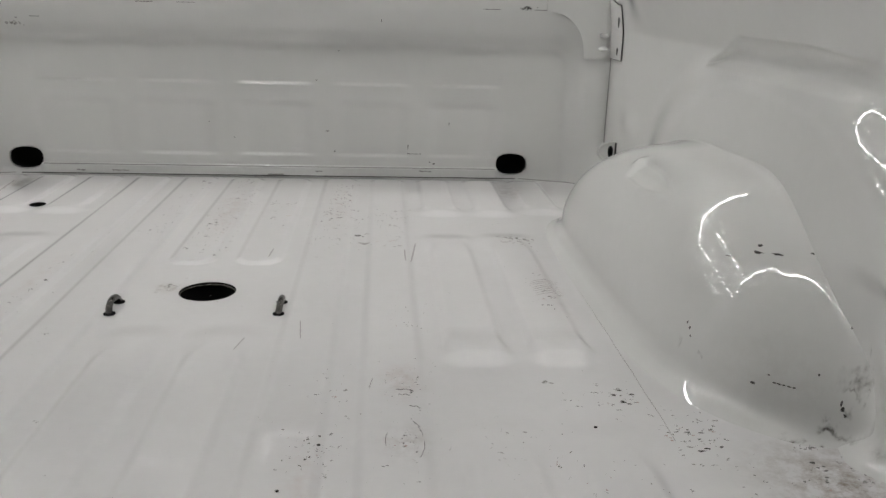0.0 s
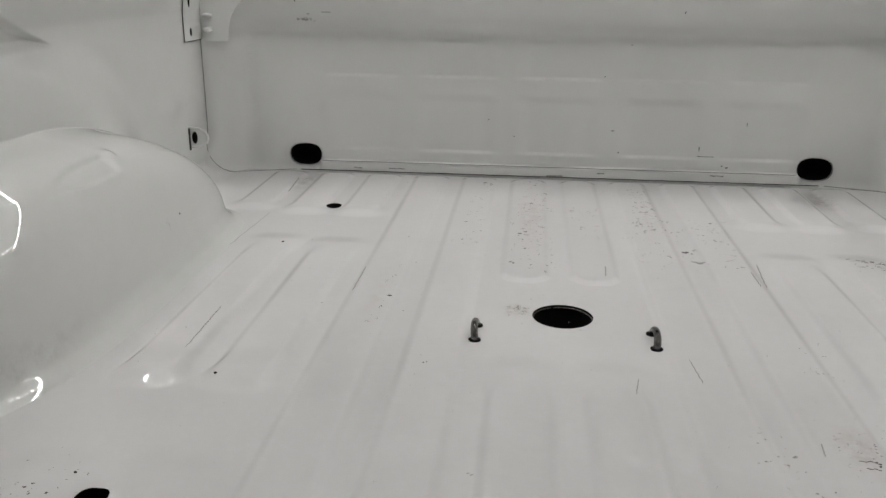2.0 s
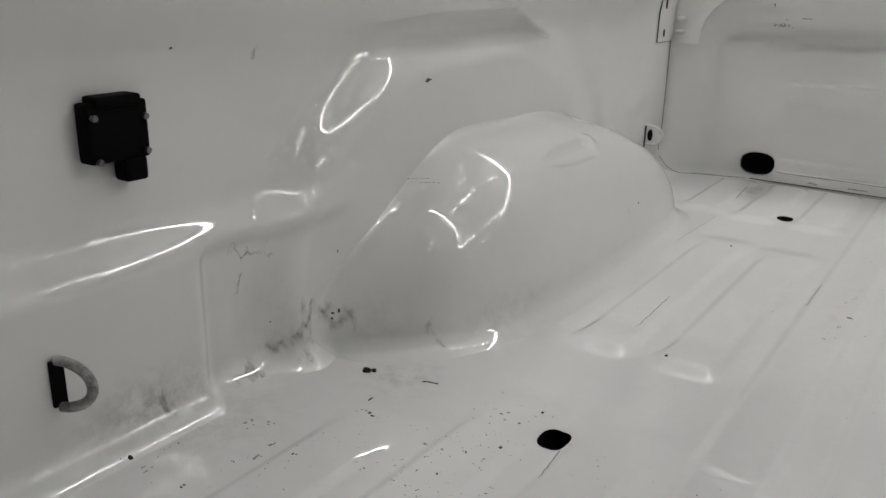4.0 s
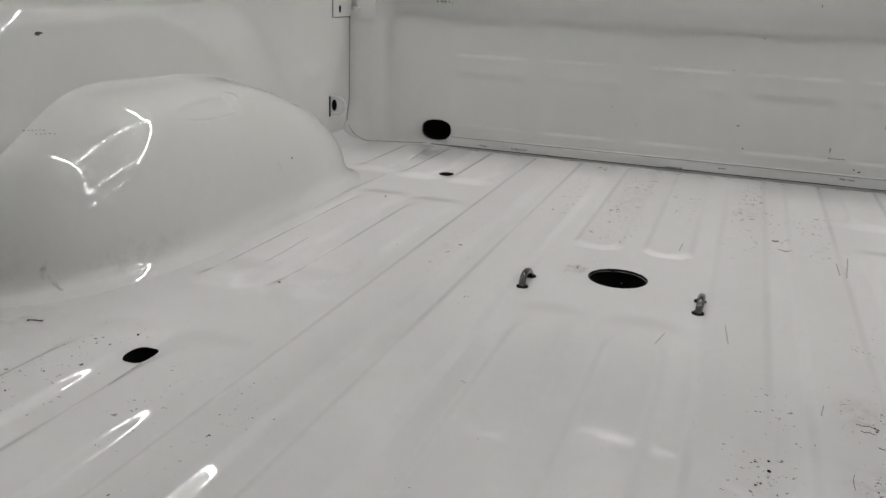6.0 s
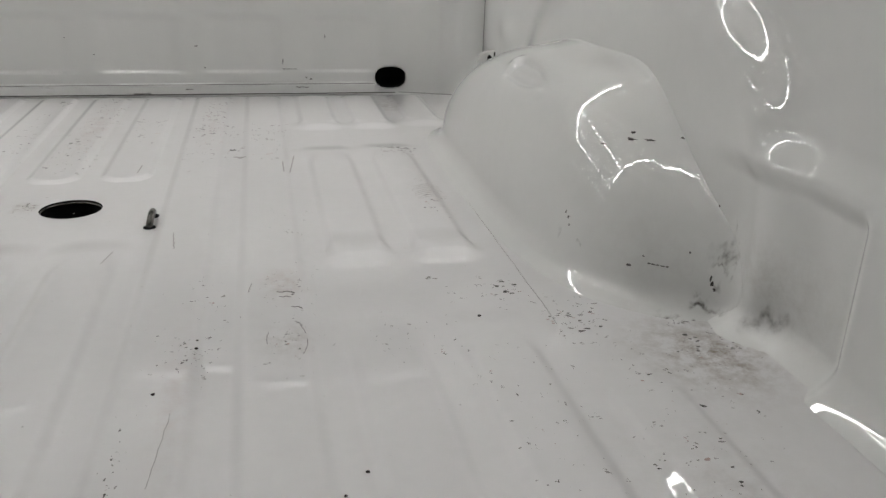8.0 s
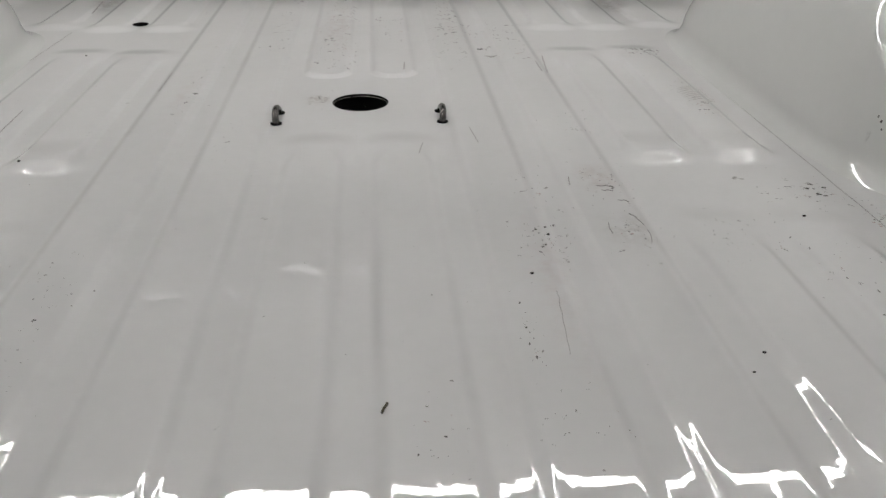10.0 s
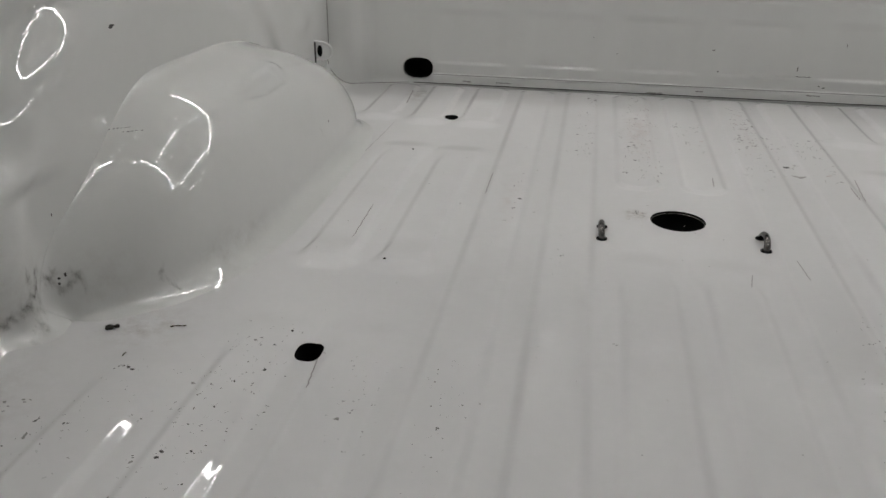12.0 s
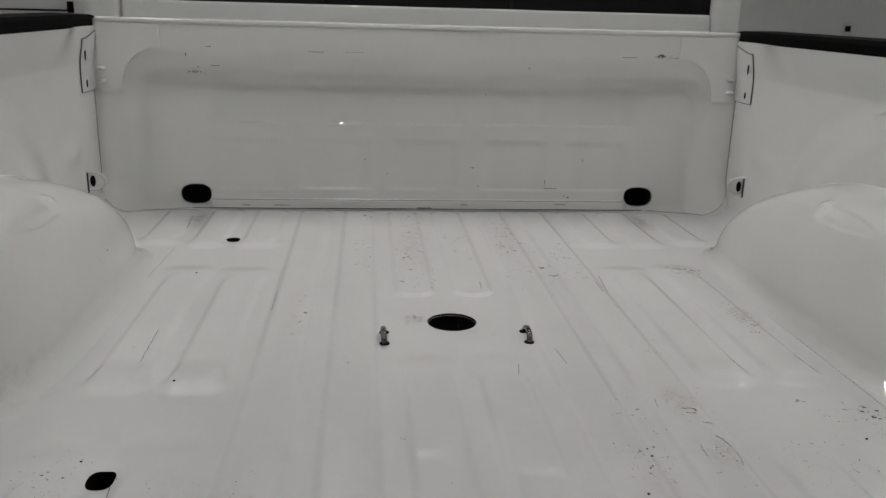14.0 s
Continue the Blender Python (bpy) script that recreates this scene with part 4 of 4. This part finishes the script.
def stuck(tree, start, way, wide, high, rng, verts, faces):
    """A ragged mark, wide by high metres, on the first surface that the way from start meets."""
    up = Vector((0, 0, 1))
    place, normal, _, _ = tree.ray_cast(start, way)
    if place is None:
        return
    if normal.dot(way) > 0:
        normal = -normal
    side = up.cross(normal).normalized()
    up = normal.cross(side)
    n, base = 9, len(verts)
    for i in range(n):
        a = i * math.tau / n
        k = rng.uniform(0.45, 1.15)
        u, v = wide / 2 * k * math.cos(a), high / 2 * k * math.sin(a)
        p = place + side * u + up * v
        q, nq, _, _ = tree.find_nearest(p)
        if nq.dot(normal) < 0:
            nq = -nq
        verts.append(q + nq * 0.0005)
    verts.append(place + normal * 0.0009)
    for i in range(n):
        faces.append((base + i, base + (i + 1) % n, base + n))


def panel_marks(name, tree, rows, ray, material, label, seed, split=0.021):
    rng = random.Random(seed)
    verts, faces = [], []
    for a, b, wide, high in rows:
        w, h = wide / 1000, high / 1000
        if max(w, h) > split and min(w, h) > 0.006:
            for _ in range(int(9 + 900 * max(w, h))):
                start, way = ray(a + rng.gauss(0, w / 3.2), b + rng.gauss(0, h / 3.2))
                q = rng.uniform(0.0015, 0.006)
                stuck(tree, start, way, q * 0.8, q * 1.3, rng, verts, faces)
        else:
            m = max(1, int(max(w / max(h, 1e-4), 1) * 0.6))
            for i in range(m):
                start, way = ray(a + (i + 0.5 - m / 2) * w / m, b + rng.gauss(0, h * 0.1))
                stuck(tree, start, way, w / m * (1.6 if m > 1 else 1.15), h, rng, verts, faces)
    me = bpy.data.meshes.new(name)
    me.from_pydata([tuple(v) for v in verts], [], faces)
    return tagged(mesh_part(name, me, material, None, "", True, "stuff"), label, "scuff marks")


LEFT_BLACK = [(-0.173, 0.336, 17.9, 6.5), (-0.585, 0.402, 4.9, 3.1), (-0.214, 0.202, 18.7, 1.6), (-0.210, 0.198, 15.6, 1.6), (-0.367, 0.132, 2.1, 5.7), (0.247, 0.095, 6.2, 5.2),
              (-0.388, 0.060, 3.0, 7.0), (-0.395, 0.056, 4.5, 3.2), (-0.397, 0.05, 3.0, 5.0), (-0.486, 0.070, 2.9, 2.9)]
RIGHT_BLACK = [(-0.215, 0.167, 8.8, 2.9), (-0.235, 0.176, 20.2, 5.0), (-0.253, 0.181, 5.7, 4.3), (-0.222, 0.183, 5.8, 5.8), (-0.223, 0.078, 2.9, 5.1), (-0.230, 0.072, 3.7, 6.6),
               (-0.235, 0.064, 3.6, 4.4), (-0.350, 0.123, 4.0, 2.6), (-0.325, 0.042, 8.2, 3.4), (-0.348, 0.049, 17.5, 2.0), (-0.363, 0.070, 2.6, 3.3), (-0.389, 0.047, 3.3, 9.2),
               (-0.392, 0.040, 4.6, 7.9), (-0.395, 0.034, 4.0, 6.6), (-0.334, 0.056, 3.4, 2.0)]
FRONT_BLACK = [(0.421, 0.038, 8, 5), (0.410, 0.041, 5, 4.6), (0.369, 0.064, 36.3, 2.0), (0.352, 0.080, 2.0, 18), (0.159, 0.068, 5, 5), (0.172, 0.327, 4.0, 2.5), (0.641, 0.445, 26.5, 6.4),
               (0.553, 0.440, 43.9, 1.4), (0.688, 0.441, 59.1, 1.8), (0.737, 0.433, 20.7, 1.6), (0.114, 0.252, 4, 2.6), (-0.163, 0.141, 4, 2.6), (-0.100, 0.101, 4, 2.6), (0.280, 0.404, 1.8, 9),
               (-0.554, 0.395, 22.0, 2), (-0.567, 0.444, 13, 2.6), (-0.626, 0.424, 3.3, 12)]
FRONT_SMEAR = [(0.141, 0.121, 9.0, 4.5), (0.460, 0.144, 3, 12.1), (-0.191, 0.437, 44.6, 2), (-0.598, 0.391, 7.9, 3.2), (-0.610, 0.377, 28.6, 6.4), (-0.290, 0.436, 40.2, 3), (-0.493, 0.012, 19.5, 4.5),
               (0.005, 0.006, 42.0, 5), (-0.393, 0.012, 42.1, 3.9), (0.397, 0.019, 33.0, 4.0), (0.118, 0.016, 16.2, 3.9)]
for s, black, seed in ((-1, LEFT_BLACK, 11), (1, RIGHT_BLACK, 12)):
    tree = tree_of([sides[s]] + [c for c in sides[s].children if c.name.startswith("wheel_house")])
    side_ray = lambda y, z, s=s: (Vector((s * 0.4, y, z)), Vector((s, 0, 0)))
    panel_marks("panel_scuffs", tree, black, side_ray, scuff_dark, "black scuffs on the wheel house and bed side", seed)
tree = tree_of([bulkhead])
front_ray = lambda x, z: (Vector((x, 0.8, z)), Vector((0, 1, 0)))
panel_marks("panel_scuffs", tree, FRONT_BLACK, front_ray, scuff_dark, "thin black scratches and nicks on the bulkhead", 13)
panel_marks("panel_smears", tree, FRONT_SMEAR, front_ray, scuff_grey, "grey smudges on the bulkhead", 14)


# ---- loose debris on the floor ----
ground_tree = tree_of([bed_floor] + [c for k in (-1, 1) for c in sides[k].children if c.name.startswith("wheel_house")])


def rest(x, y):
    """The height of the bed under (x, y)."""
    place, _, _, _ = ground_tree.ray_cast(Vector((x, y, 0.45)), Vector((0, 0, -1)))
    return place.z


def clod(x, y, size, label, material, seed):
    rng = random.Random(seed)
    bm = bmesh.new()
    bmesh.ops.create_icosphere(bm, subdivisions=2, radius=size / 2)
    for v in bm.verts:
        k = 1 + 0.35 * noise.noise(v.co * (2.6 / size) + Vector((seed, 0, 0)))
        v.co = Vector((v.co.x * k * rng.uniform(0.9, 1.1), v.co.y * k * 0.8, v.co.z * k * 0.55))
    ob = part("dirt_clod", bm, material, None)
    ob.location = (x, y, rest(x, y) + size * 0.2)
    return tagged(ob, label, "dirt")


clod(-0.742, -0.414, 0.012, "small black clod of dirt beside the wheel house", soil, 1)
clod(-0.735, -0.408, 0.008, "small black clod of dirt beside the wheel house", soil, 2)
clod(-0.815, -0.722, 0.009, "black crumb of dirt at the foot of the bed side", soil, 3)
clod(-0.81, -0.713, 0.008, "black crumb of dirt at the foot of the bed side", soil, 4)
for i, (x, y, size) in enumerate(((0.52, -0.817, 0.006), (-0.51, -0.381, 0.005), (-0.516, 0.386, 0.006), (-0.445, -0.157, 0.006), (0.531, -0.36, 0.006), (0.215, -0.394, 0.0055),
                                  (0.367, -0.629, 0.005), (0.346, -0.657, 0.004), (0.215, -0.375, 0.0042), (0.181, -0.484, 0.006))):
    clod(x, y, size * 0.75, "small dark crumb of dirt on the bed floor", soil, 20 + i)


def stem(x, y, length, turn, thick):
    bm = bmesh.new()
    z = rest(x, y) + thick
    c, k = math.cos(math.radians(turn)), math.sin(math.radians(turn))
    tube(bm, [(x + c * length * (t - 0.5), y + k * length * (t - 0.5) + 0.0008 * math.sin(6 * t), z + 0.0006 * math.sin(3 * t)) for t in np.linspace(0, 1, 7)], thick, 6)
    return tagged(part("twig", bm, straw, None), "short dry brown twig lying on the bed floor", "twig")


stem(-0.659, -0.392, 0.020, 20, 0.0009)
stem(0.026, -0.693, 0.013, 70, 0.0011)
stem(-0.69, -0.47, 0.008, 90, 0.0008)
